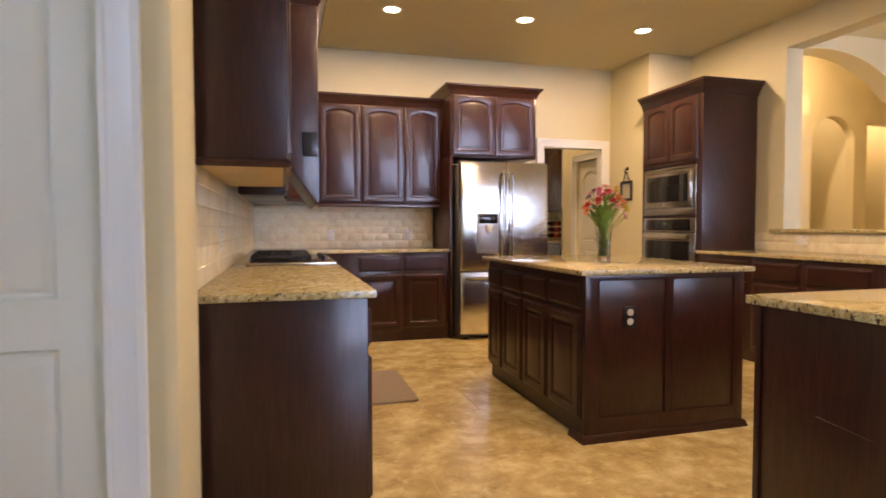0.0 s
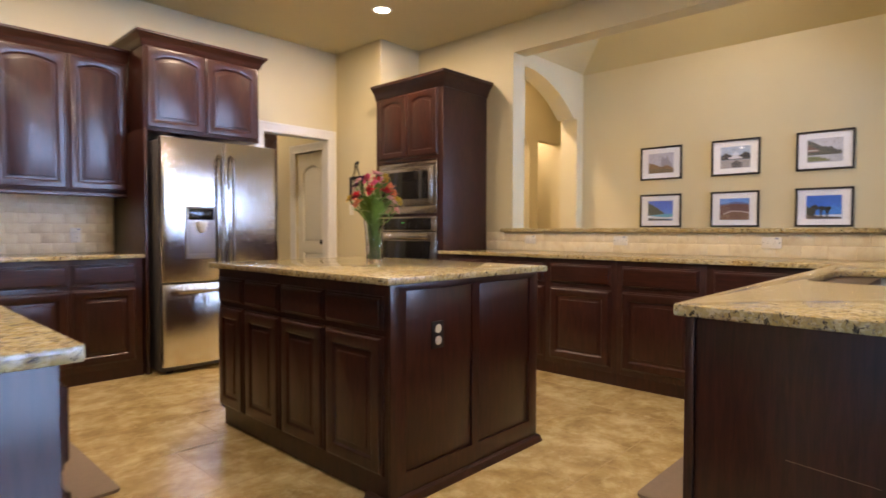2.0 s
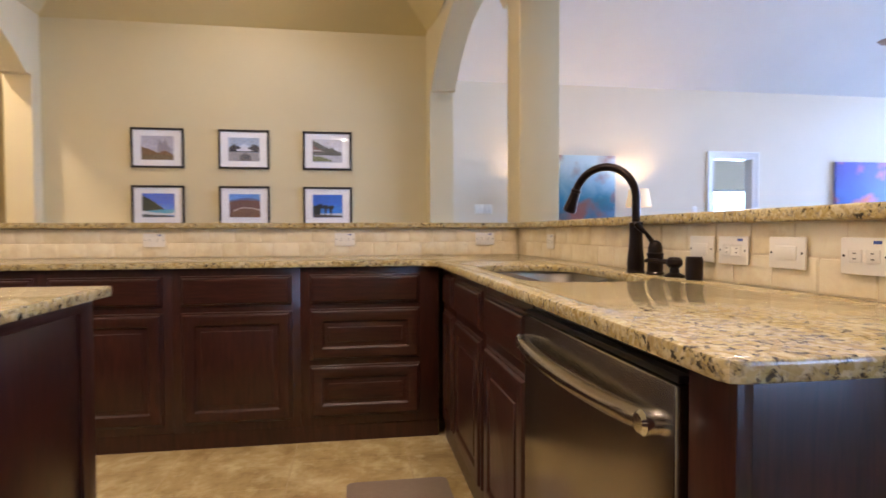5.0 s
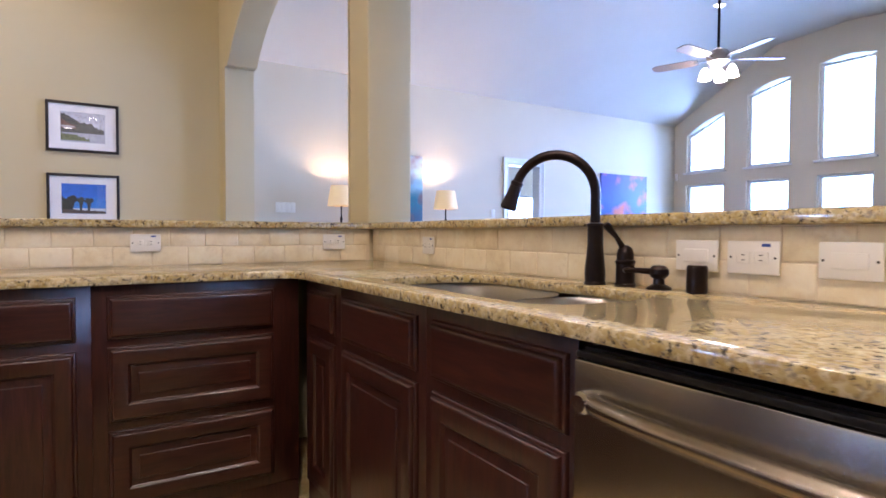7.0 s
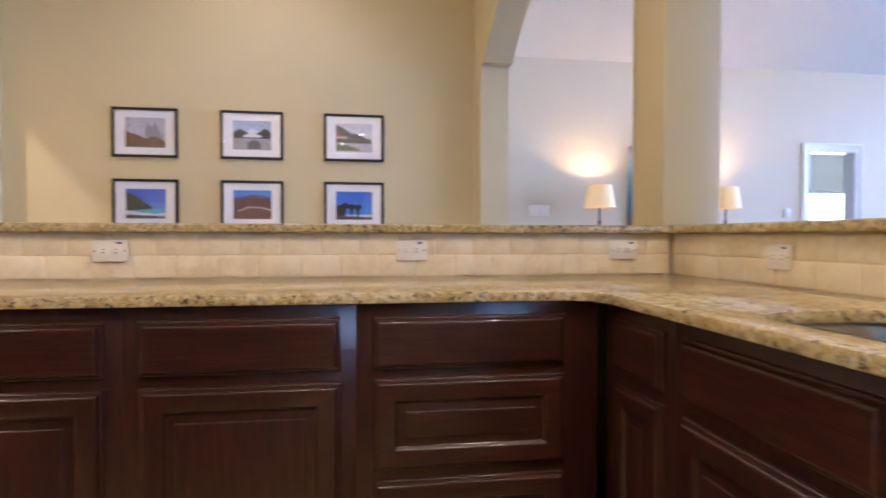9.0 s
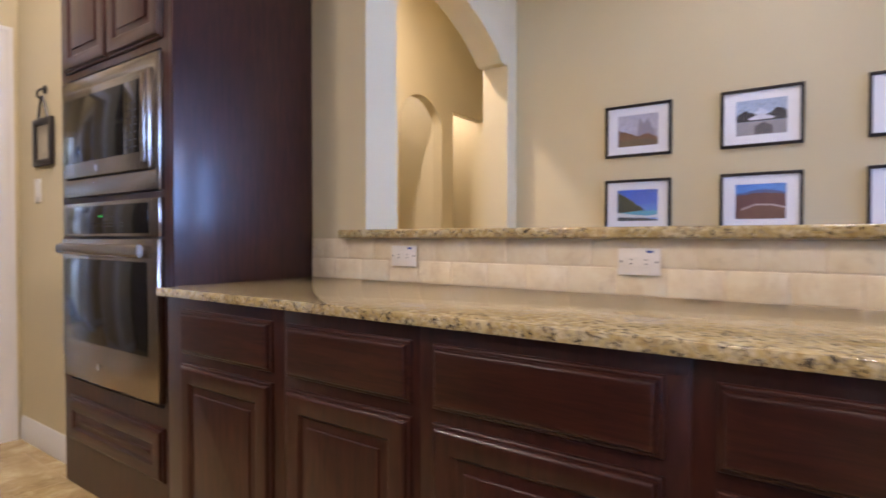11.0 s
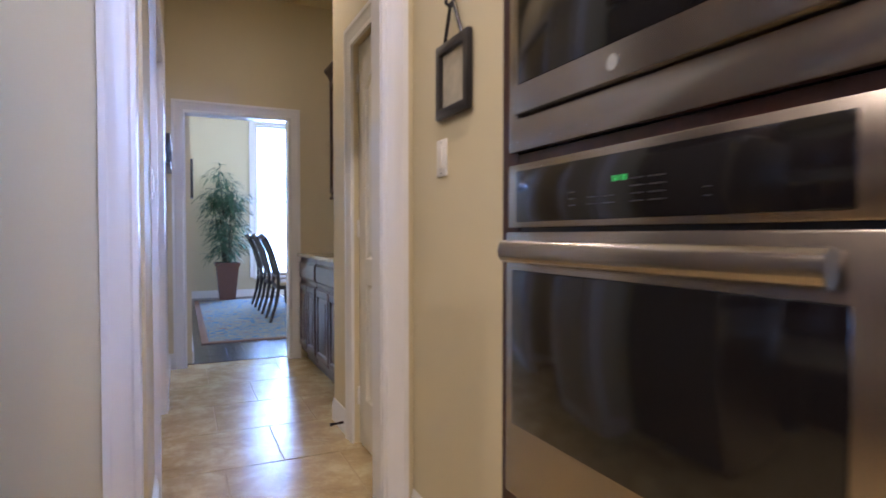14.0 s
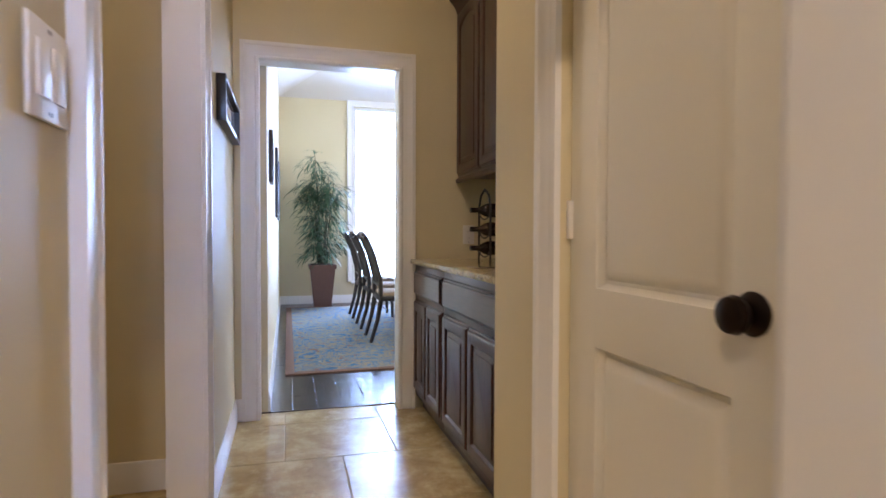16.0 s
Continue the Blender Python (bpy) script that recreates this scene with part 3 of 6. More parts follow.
baseboard([(3.74, 6.115), (3.74, 5.37)])
baseboard([(2.52, 6.12), (2.735, 6.12)])
baseboard([(3.76, 7.42), (3.76, 7.09)])
baseboard([(2.85, 8.03), (2.85, 9.18)])
baseboard([(2.85, 6.225), (2.85, 6.665)])
baseboard([(1.2, 8.36), (2.73, 8.36)])
baseboard([(3.025, 9.31), (3.025, 14.60), (7.2, 14.60)])
baseboard([(2.73, 9.18), (2.887, 9.18)])


# ---- kitchen: cabinets ----

def east(y, x=3.62):
    return pose(x, y, 0, 0, 0, -90)


base_unit("base_cabinet", east(4.375), 0.62, "dark-stained cabinet beside the oven tower, under granite", STD, margin=(0.10, 0.045), depth=0.66)
base_unit("base_cabinet", east(3.755), 0.485, "dark-stained cabinet with one drawer and door, under granite", STD, depth=0.66, margin=(0.02, 0.02))
base_unit("base_cabinet", east(3.27), 0.585, "dark-stained cabinet with one drawer and door, under granite", STD, margin=(0.042, 0.042), depth=0.66)
base_unit("base_cabinet", east(2.685), 0.605, "dark-stained cabinet with one drawer and door, under granite", STD, margin=(0.042, 0.042), depth=0.66)
base_unit("drawer_cabinet", east(2.08), 0.70, "dark-stained cabinet with a stack of three panelled drawers", STACK, margin=(0.045, 0.10), depth=0.66)


def south(x, y=1.355):
    return pose(x, y, 0, 0, 0, 180)


base_unit("corner_cabinet", south(3.60), 0.36, "dark-stained narrow corner cabinet with a small drawer", STD, margin=(0.07, 0.04), depth=0.60)
base_unit("base_cabinet", south(3.24), 0.58, "dark-stained cabinet with one drawer and door, beside the sink", STD, margin=(0.04, 0.04), depth=0.2)
base_unit("sink_cabinet", south(2.66), 0.53, "dark-stained sink cabinet with false drawer front", STD, margin=(0.04, 0.02), depth=0.2)
end = thing("peninsula_end", pose(1.33, 1.355, 0), "dark-stained plain end panel of the peninsula", "cabinet panel")
part("side_panel", box(-0.012, 0.075, -0.60, -0.006, 0, 0.891, 0.003), WOOD, end)
part("scratch", tube([(-0.0122, -0.205, 0.586), (-0.0122, -0.378, 0.572)], [0.0012, 0.0006], 4), plain("bare_scratch", (0.16, 0.10, 0.07), 0.7), end, "pale scratch in the stain")
part("corner_post", box(-0.018, 0.078, -0.004, 0.018, 0, 0.891, 0.0015), WOOD, end)

dw = thing("dishwasher", south(2.12, 1.355), "stainless steel dishwasher with curved bar handle", "dishwasher")
part("tub", box(0.005, 0.70, 0.0, 0.58, 0.10, 0.872), BLACK, dw)
part("door", box(0.008, 0.697, -0.028, -0.002, 0.115, 0.855, 0.004), STEELD, dw)
part("top_trim", box(0.008, 0.697, -0.024, -0.002, 0.857, 0.868, 0.002), BLACK, dw)
part("kick_plate", box(0.008, 0.697, 0.05, 0.06, 0.0, 0.10), BLACK, dw)
pts = [(0.05 + 0.605 * i / 20, -0.034 - 0.040 * math.sin(math.pi * i / 20) ** 0.5, 0.792) for i in range(21)]
h = part("handle", tube(pts, 0.017, 12), STEEL, dw)
for x in (0.05, 0.655):
    part("end_cap", moved(turned([(0.001, 0), (0.017, 0), (0.019, 0.006), (0.019, 0.03), (0.014, 0.036), (0.001, 0.036)], 16), Matrix.Translation((x, -0.025, 0.792)) @ pose(0, 0, 0, 90)), CHROME, h)

# worktops
top_l = [(4.283, 4.398), (3.590, 4.398), (3.590, 1.47), (3.560, 1.42), (3.505, 1.402), (1.310, 1.402), (1.294, 1.396), (1.287, 1.380), (1.287, 0.745), (4.283, 0.745)]


def bowl(x0, x1, y0, y1, r, n=6):
    pts = []
    for cx, cy, a0 in ((x1 - r, y1 - r, 0), (x0 + r, y1 - r, 90), (x0 + r, y0 + r, 180), (x1 - r, y0 + r, 270)):
        pts += [(cx + r * math.cos(radians(a0 + 90 * i / n)), cy + r * math.sin(radians(a0 + 90 * i / n))) for i in range(n + 1)]
    return pts


hole = bowl(2.26, 3.10, 0.90, 1.31, 0.13)
tagged(part("worktop", solid([top_l, hole], 0.891, 0.920, "z", 0.005, 2), GRANITE), "polished beige and black granite worktop with sink cut-out", "worktop")
tagged(part("bar_top", solid([[(4.235, 4.19), (4.235, 0.79), (1.20, 0.79), (1.20, 0.36), (4.70, 0.36), (4.70, 4.19), (4.48, 4.19), (4.48, 4.08), (4.29, 4.08), (4.29, 4.19)]], 1.089, 1.123, "z", 0.008, 3), GRANITE),
       "raised polished granite bar top on the low wall", "bar top")
sink = thing("sink", pose(0, 0, 0), "undermount stainless steel sink with two bowls", "sink")
for x0, x1, dep in ((2.60, 3.12, 0.20), (2.24, 2.585, 0.16)):
    bm = bmesh.new()
    loops = []
    for inset, z in ((0.0, 0.889), (0.004, 0.880), (0.012, 0.86 - dep), (0.05, 0.845 - dep), (0.16, 0.842 - dep)):
        loops.append([bm.verts.new((x, y, z)) for x, y in bowl(x0 + inset, x1 - inset, 0.885 + inset, 1.325 - inset, max(0.02, 0.12 - inset))])
    for a, b in zip(loops, loops[1:]):
        for k in range(len(a)):
            bm.faces.new((a[k], a[(k + 1) % len(a)], b[(k + 1) % len(a)], b[k]))
    bm.faces.new(loops[-1])
    bo = part("bowl", bm, SINKSTEEL, sink)
    part("drain", moved(turned([(0.001, 0), (0.04, 0), (0.042, 0.003), (0.03, 0.004), (0.001, 0.002)], 20), Matrix.Translation(((x0 + x1) / 2, 1.1, 0.844 - dep))), CHROME, bo)
part("divider", box(2.583, 2.602, 0.90, 1.31, 0.78, 0.876, 0.004), SINKSTEEL, sink)

fau = thing("faucet", pose(2.578, 0.835, 0.920), "dark oil-rubbed bronze gooseneck faucet with pull-down spout", "faucet")
part("body", turned([(0.001, 0), (0.031, 0), (0.032, 0.004), (0.030, 0.008), (0.029, 0.012), (0.030, 0.030), (0.029, 0.050), (0.025, 0.085), (0.0225, 0.12), (0.0225, 0.165), (0.0245, 0.168), (0.0245, 0.176), (0.018, 0.179), (0.001, 0.179)]), BRONZE, fau)
dx, dy = 0.746, 0.666
NECK, DROP = 0.117, radians(160)
pts = [(0, 0, 0.17), (0, 0, 0.232)] + [(dx * NECK * (1 - math.cos(a)), dy * NECK * (1 - math.cos(a)), 0.262 + NECK * math.sin(a)) for a in [DROP * i / 18 for i in range(19)]]
part("neck", tube(pts, 0.0145, 14), BRONZE, fau)
e = Vector(pts[-1])
down = Vector((dx * math.sin(DROP), dy * math.sin(DROP), math.cos(DROP)))
part("collar", tube([e - down * 0.002, e + down * 0.002, e + down * 0.010, e + down * 0.013], [0.016, 0.0195, 0.0195, 0.016], 14), BRONZE, fau)
part("spout", tube([e + down * d for d in (0.012, 0.020, 0.045, 0.070, 0.082, 0.088)], [0.0175, 0.0185, 0.0205, 0.0245, 0.0255, 0.021], 14), BRONZE, fau)
hd = thing("tap_lever", pose(2.488, 0.812, 0.920), "dark bronze faucet lever on its own base", "faucet handle")
part("base", turned([(0.001, 0), (0.029, 0), (0.030, 0.006), (0.026, 0.011), (0.0255, 0.062), (0.028, 0.066), (0.028, 0.071), (0.0235, 0.075), (0.0235, 0.092), (0.019, 0.106), (0.010, 0.114), (0.001, 0.116)]), BRONZE, hd)
part("lever", tube([(0.001, 0.006, 0.100), (0.003, 0.014, 0.116), (0.006, 0.030, 0.138), (0.009, 0.045, 0.152), (0.012, 0.060, 0.168), (0.013, 0.066, 0.174)], [0.009, 0.0085, 0.0065, 0.0085, 0.011, 0.007], 10), BRONZE, hd)
sd = thing("soap_dispenser", pose(2.382, 0.806, 0.920), "dark bronze soap dispenser with side spout", "soap dispenser")
part("base", turned([(0.001, 0), (0.032, 0), (0.032, 0.005), (0.024, 0.010), (0.015, 0.014), (0.014, 0.028), (0.021, 0.033), (0.026, 0.042), (0.025, 0.054), (0.016, 0.063), (0.001, 0.065)]), BRONZE, sd)
part("spout", tube([(0.01, 0.012, 0.047), (0.032, 0.040, 0.050), (0.052, 0.066, 0.051), (0.056, 0.071, 0.047)], [0.009, 0.0075, 0.007, 0.006], 10), BRONZE, sd)
ag = tagged(part("air_gap_cap", moved(turned([(0.001, 0), (0.023, 0), (0.025, 0.003), (0.025, 0.062), (0.022, 0.070), (0.001, 0.071)]), Matrix.Translation((2.267, 0.812, 0.920))), BRONZE), "dark bronze cylindrical air gap cap", "sink cap")

# oven tower
ov = thing("oven_cabinet", east(5.335, 3.66), "tall dark-stained oven cabinet with crown moulding", "oven cabinet")
part("side_panel", box(0.0, 0.02, 0, 0.62, 0, 2.45), WOOD, ov)
part("side_panel", box(0.915, 0.937, -0.004, 0.625, 0, 2.45, 0.002), WOOD, ov)
part("face_frame", solid([[(0.003, 0.003), (0.9135, 0.003), (0.9135, 2.447), (0.003, 2.447)], [(0.07, 0.47), (0.86, 0.47), (0.86, 1.77), (0.07, 1.77)]], -0.002, 0.02, "y"), WOOD, ov)
part("rail", box(0.072, 0.858, -0.0015, 0.02, 1.2365, 1.2595), WOOD, ov)
part("back_panel", box(0.02, 0.915, 0.60, 0.62, 0.0, 2.45), WOOD, ov)
for k in range(2):
    part("door", moved(door_front(0.405, 0.62, 0.03), Matrix.Translation((0.06 + k * 0.41, -0.002, 1.80))), WOOD, ov)
part("drawer_front", moved(door_front(0.80, 0.20), Matrix.Translation((0.068, -0.002, 0.20))), WOODH, ov)
part("toe_board", box(0.02, 0.915, -0.001, 0.015, 0.0, 0.17), WOOD, ov)
part("crown_moulding", swept([(o * 1.3, 2.41 + u * 1.3) for o, u in CROWN], [(0, 0.0), (0.937, 0.0), (0.937, 0.63)]), WOODH, ov)
mw = thing("microwave", east(5.335, 3.66), "built-in stainless steel microwave with dark window", "microwave")
part("trim_frame", solid([[(0.062, 1.262), (0.873, 1.262), (0.873, 1.752), (0.062, 1.752)], [(0.10, 1.335), (0.835, 1.335), (0.835, 1.70), (0.10, 1.70)]], -0.022, 0.0, "y", 0.003), STEEL, mw)
part("housing", box(0.08, 0.855, 0.0, 0.45, 1.28, 1.74), BLACK, mw)
d = part("door", box(0.103, 0.832, -0.040, -0.004, 1.338, 1.697, 0.006), STEEL, mw)
part("window", box(0.13, 0.655, -0.042, -0.036, 1.40, 1.665, 0.002), BLACKGLASS, d)
part("control_panel", box(0.66, 0.775, -0.042, -0.036, 1.40, 1.665, 0.002), BLACKGLASS, d)
for r in range(7):
    for c in range(3):
        part("button", box(0.676 + c * 0.032, 0.690 + c * 0.032, -0.0426, -0.0415, 1.42 + r * 0.027, 1.4245 + r * 0.027), plain("button_grey", (0.032, 0.032, 0.036), 0.4) if (r, c) == (0, 0) else bpy.data.materials["button_grey"], d)
part("handle", box(0.795, 0.818, -0.050, -0.038, 1.36, 1.68, 0.005), STEEL, d)
part("badge", moved(turned([(0.001, 0), (0.014, 0), (0.014, 0.002), (0.001, 0.002)], 16), Matrix.Translation((0.425, -0.040, 1.368)) @ pose(0, 0, 0, 90)), CHROME, d)
on = thing("wall_oven", east(5.335, 3.66), "built-in stainless steel wall oven with bar handle", "oven")
part("housing", box(0.08, 0.855, 0.0, 0.52, 0.49, 1.22), BLACK, on)
cp = part("control_panel", box(0.062, 0.873, -0.024, 0.0, 1.093, 1.234, 0.004), STEEL, on)
part("display", box(0.10, 0.80, -0.027, -0.022, 1.106, 1.218, 0.002), BLACKGLASS, cp)
for k in range(4):
    part("clock_digit", box(0.412 + 0.0085 * k + (0.003 if k > 1 else 0), 0.4165 + 0.0085 * k + (0.003 if k > 1 else 0), -0.0278, -0.0265, 1.170, 1.180), glow("oven_display", (0.05, 0.6, 0.12), 0.22) if not k else bpy.data.materials["oven_display"], cp)
for x, w, rows in ((0.29, 0.018, 3), (0.345, 0.025, 2), (0.385, 0.030, 2), (0.455, 0.028, 4), (0.495, 0.034, 4), (0.60, 0.012, 2)):
    for k in range(rows):
        part("marking", box(x, x + w, -0.0278, -0.0265, 1.133 + 0.0125 * k, 1.1352 + 0.0125 * k), bpy.data.materials["button_grey"], cp)
d = part("door", box(0.062, 0.873, -0.030, 0.0, 0.492, 1.085, 0.005), STEEL, on)
part("window", box(0.092, 0.800, -0.033, -0.027, 0.655, 1.00, 0.003), BLACKGLASS, d)
h = part("handle", tube([(0.09 + 0.70 * i / 16, -0.052 - 0.010 * math.sin(math.pi * i / 16), 1.042) for i in range(17)], 0.015, 14, None, 1.6), STEEL, d)
for x in (0.115, 0.765):
    part("bracket", tube([(x, -0.028, 1.045), (x, -0.052, 1.045)], 0.012, 10), CHROME, h)
part("badge", moved(turned([(0.001, 0), (0.015, 0), (0.015, 0.002), (0.001, 0.002)], 16), Matrix.Translation((0.40, -0.030, 0.565)) @ pose(0, 0, 0, 90)), CHROME, d)

# island
isl = thing("island", pose(1.33, 2.50, 0), "dark-stained kitchen island with panelled end and four cupboards", "island")
W, D = 1.015, 1.47
part("body", box(0.012, W - 0.002, 0.014, D, 0.10, 0.891), WOOD, isl)
part("plinth", box(0.03, W - 0.01, 0.02, D - 0.02, 0.0, 0.10), WOOD, isl)
fr = solid([[(0, 0), (W, 0), (W, 0.891), (0, 0.891)], [(0.085, 0.125), (0.495, 0.125), (0.495, 0.86), (0.085, 0.86)], [(0.545, 0.125), (0.945, 0.125), (0.945, 0.86), (0.545, 0.86)]], 0.0, 0.014, "y", 0.003)
part("end_frame", fr, WOOD, isl)
for x0, x1 in ((0.075, 0.505), (0.535, 0.955)):
    part("end_panel", box(x0, x1, 0.0085, 0.0145, 0.115, 0.87, 0.001), WOOD, isl)
part("base_moulding", swept([(0, 0), (0.020, 0), (0.020, 0.010), (0.014, 0.022), (0.014, 0.030), (0.004, 0.040), (0, 0.040)], [(-0.002, 0.14), (-0.002, -0.002), (W + 0.002, -0.002), (W + 0.002, D)]), WOODH, isl)
ys = [(0.05, 0.43), (0.45, 0.80), (0.82, 1.16), (1.18, 1.455)]
for a, b in ys:
    m = pose(0.012, b, 0, 0, 0, -90)
    part("drawer_front", moved(drawer_front(b - a, 0.135), m @ Matrix.Translation((0, 0, 0.705))), WOODH, isl)
    part("door", moved(door_front(b - a, 0.565), m @ Matrix.Translation((0, 0, 0.115))), WOOD, isl)
tagged(part("worktop", solid([[(1.29, 2.47), (2.394, 2.47), (2.394, 3.99), (1.29, 3.99)]], 0.891, 0.920, "z", 0.005, 2), GRANITE), "polished beige granite slab on the island", "worktop")
io = thing("outlet", pose(1.603, 2.5085, 0.66), "dark island outlet with two round white sockets", "outlet")
part("plate", box(-0.036, 0.036, -0.006, 0.002, -0.058, 0.058, 0.002), BLACK, io)
for z in (-0.024, 0.026):
    s = part("socket", moved(turned([(0.001, 0), (0.0185, 0), (0.0185, 0.003), (0.001, 0.003)], 18), Matrix.Translation((0, -0.0055, z)) @ pose(0, 0, 0, 90)), PLATE, io)

# cooktop run on the west wall
base_unit("base_cabinet", pose(0.105, 1.915, 0, 0, 0, 90), 1.25, "dark-stained cabinet run with plain end panel", [("drawer", 0.705, 0.853, 2), ("door", 0.125, 0.675, 2)], depth=0.59)
base_unit("cooktop_cabinet", pose(0.105, 3.165, 0, 0, 0, 90), 1.1, "dark-stained cabinet under the cooktop", [("drawer", 0.705, 0.853, 2), ("door", 0.125, 0.675, 2)], depth=0.59)
base_unit("base_cabinet", pose(0.105, 4.265, 0, 0, 0, 90), 1.15, "dark-stained corner cabinet run", [("drawer", 0.705, 0.853, 1), ("door", 0.125, 0.675, 1)], depth=0.59, margin=(0.02, 0.5))
base_unit("base_cabinet", pose(0.105, 5.44, 0), 0.86, "dark-stained cabinet with one drawer and door beside the corner", STD, margin=(0.42, 0.012), depth=0.64)
base_unit("base_cabinet", pose(0.965, 5.44, 0), 0.475, "dark-stained cabinet with one drawer and door beside the fridge", STD, margin=(0.012, 0.05), depth=0.64)
tagged(part("worktop", solid([[(-0.497, 1.885), (0.135, 1.885), (0.135, 5.40), (1.448, 5.40), (1.448, 6.115), (-0.497, 6.115)]], 0.891, 0.920, "z", 0.005, 2), GRANITE), "polished beige granite worktop round the corner", "worktop")
ck = thing("cooktop", pose(-0.155, 3.72, 0.920), "stainless steel gas cooktop with black cast-iron grates", "cooktop")
part("tray", box(-0.245, 0.275, -0.43, 0.43, 0, 0.022, 0.006), STEEL, ck)
for y in (-0.28, 0.0, 0.28):
    g = bmesh.new()
    for x in (-0.21, -0.10, 0.01, 0.12):
        add_box(g, x - 0.006, x + 0.006, y - 0.13, y + 0.13, 0.045, 0.062, 0.002)
    for yy in (-0.13, -0.045, 0.045, 0.13):
        add_box(g, -0.216, 0.126, y + yy - 0.006, y + yy + 0.006, 0.045, 0.060, 0.002)
    for x in (-0.21, 0.12):
        for yy in (-0.125, 0.125):
            add_box(g, x - 0.008, x + 0.008, y + yy - 0.008, y + yy + 0.008, 0.02, 0.05, 0.002)
    part("grate", g, IRON, ck)
    for x in (-0.13, 0.05):
        part("burner", moved(turned([(0.001, 0), (0.05, 0), (0.05, 0.008), (0.035, 0.012), (0.035, 0.020), (0.001, 0.022)]), Matrix.Translation((x, y, 0.02))), IRON, ck)
for k in range(5):
    part("knob", moved(turned([(0.001, 0), (0.020, 0), (0.021, 0.012), (0.016, 0.026), (0.001, 0.027)], 18), Matrix.Translation((0.215, -0.25 + 0.12 * k, 0.022))), BLACK, ck)

wall_unit("wall_cabinet", pose(-0.175, 1.93, 0, 0, 0, 90), 1.345, 1.385, 2.45, 0.325, "tall dark-stained wall cabinet with light rail", 3, crown="lf")
part_under = bpy.data.objects["wall_cabinet"]
part("underside", box(0.01, 1.335, 0.01, 0.315, 1.378, 1.386), RAWWOOD, part_under, "pale unfinished wood underside")
hood = thing("range_hood", pose(0.02, 3.28, 0, 0, 0, 90), "dark-stained wooden range hood cabinet over the cooktop", "range hood")
part("body", solid([[(0, 1.30), (0.012, 1.28), (0.215, 1.55), (0.515, 1.55), (0.515, 2.45), (0, 2.45)]], 0, 0.92, "x", 0.002), WOOD, hood)
part("underside", box(0.02, 0.90, 0.23, 0.50, 1.538, 1.549), BLACK, hood)
part("latch", box(-0.02, 0.0, 0.01, 0.09, 1.56, 1.70, 0.003), BLACK, hood)
part("crown_moulding", swept([(o, 2.43 + u) for o, u in CROWN], [(0, 0.5), (0, 0), (0.92, 0), (0.92, 0.5)]), WOODH, hood)
wall_unit("wall_cabinet", pose(-0.175, 4.24, 0, 0, 0, 90), 1.02, 1.385, 2.45, 0.325, "dark-stained wall cabinet beside the corner", 2, crown="f")
cor = thing("corner_wall_cabinet", pose(0, 0, 0), "dark-stained diagonal corner wall cabinet", "cabinet", "kitchen wall cabinets")
part("body", solid([[(-0.497, 5.26), (-0.175, 5.26), (0.15, 5.79), (0.15, 6.115), (-0.497, 6.115)]], 1.385, 2.45, "z", 0.002), WOOD, cor)
ang = math.degrees(math.atan2(0.53, 0.325))
part("door", moved(door_front(0.55, 1.03, 0.035), pose(-0.175, 5.26, 1.40, 0, 0, ang) @ Matrix.Translation((0.035, 0, 0))), WOOD, cor)
wall_unit("wall_cabinet", pose(0.155, 5.80, 0), 1.325, 1.385, 2.43, 0.315, "dark-stained wall cabinet with three arched panel doors", 3, crown="f", widths=(0.435, 0.455, 0.411))
wall_unit("fridge_cabinet", pose(1.485, 5.50, 0), 0.955, 1.87, 2.53, 0.615, "dark-stained cabinet above the fridge with two arched doors", 2, sag=0.04, crown="lfr", rail=False)
for x in (1.455, ):
    tagged(part("tall_panel", box(x, x + 0.025, 5.42, 6.115, 0, 1.868, 0.002), WOOD), "dark-stained tall panel beside the fridge", "cabinet panel")

# fridge
f = thing("fridge", pose(1.52, 5.25, 0), "stainless steel French-door fridge with ice dispenser", "fridge")
part("body", box(0.005, 0.955, 0.075, 0.80, 0.02, 1.785, 0.004), SIDEGREY, f)


def fridge_door(x0, x1, z0, z1):
    n = 10
    face = [(x0 + (x1 - x0) * i / n, 0.0 + 0.022 * (2 * (((x0 + (x1 - x0) * i / n) - 0.48) / 0.96)) ** 2) for i in range(n + 1)]
    return solid([face + [(x1, 0.07), (x0, 0.07)]], z0, z1, "z", 0.006)


dl = part("door", fridge_door(0.0, 0.478, 0.70, 1.80), STEELV, f)
dr = part("door", fridge_door(0.484, 0.962, 0.70, 1.80), STEELV, f)
fz = part("freezer_drawer", fridge_door(0.0, 0.962, 0.06, 0.69), STEELV, f)
for ob, x in ((dl, 0.435), (dr, 0.527)):
    part("handle", tube([(x, -0.005, 0.80), (x, -0.05, 0.83), (x, -0.058, 1.0), (x, -0.060, 1.25), (x, -0.058, 1.5), (x, -0.05, 1.66), (x, -0.005, 1.69)], 0.015, 10), STEEL, ob)
part("handle", tube([(0.06, 0.0, 0.625), (0.09, -0.05, 0.63), (0.3, -0.058, 0.632), (0.66, -0.058, 0.632), (0.87, -0.05, 0.63), (0.90, 0.0, 0.625)], 0.015, 10), STEEL, fz)
dp = part("dispenser", box(0.17, 0.40, -0.004, 0.02, 0.88, 1.285, 0.006), plain("dispenser_silver", (0.42, 0.42, 0.44), 0.3, 0.7), dl, "silver and black water dispenser")
part("recess", box(0.19, 0.38, -0.008, -0.002, 0.92, 1.16, 0.004), plain("dispenser_grey", (0.33, 0.33, 0.35), 0.35, 0.3), dp)
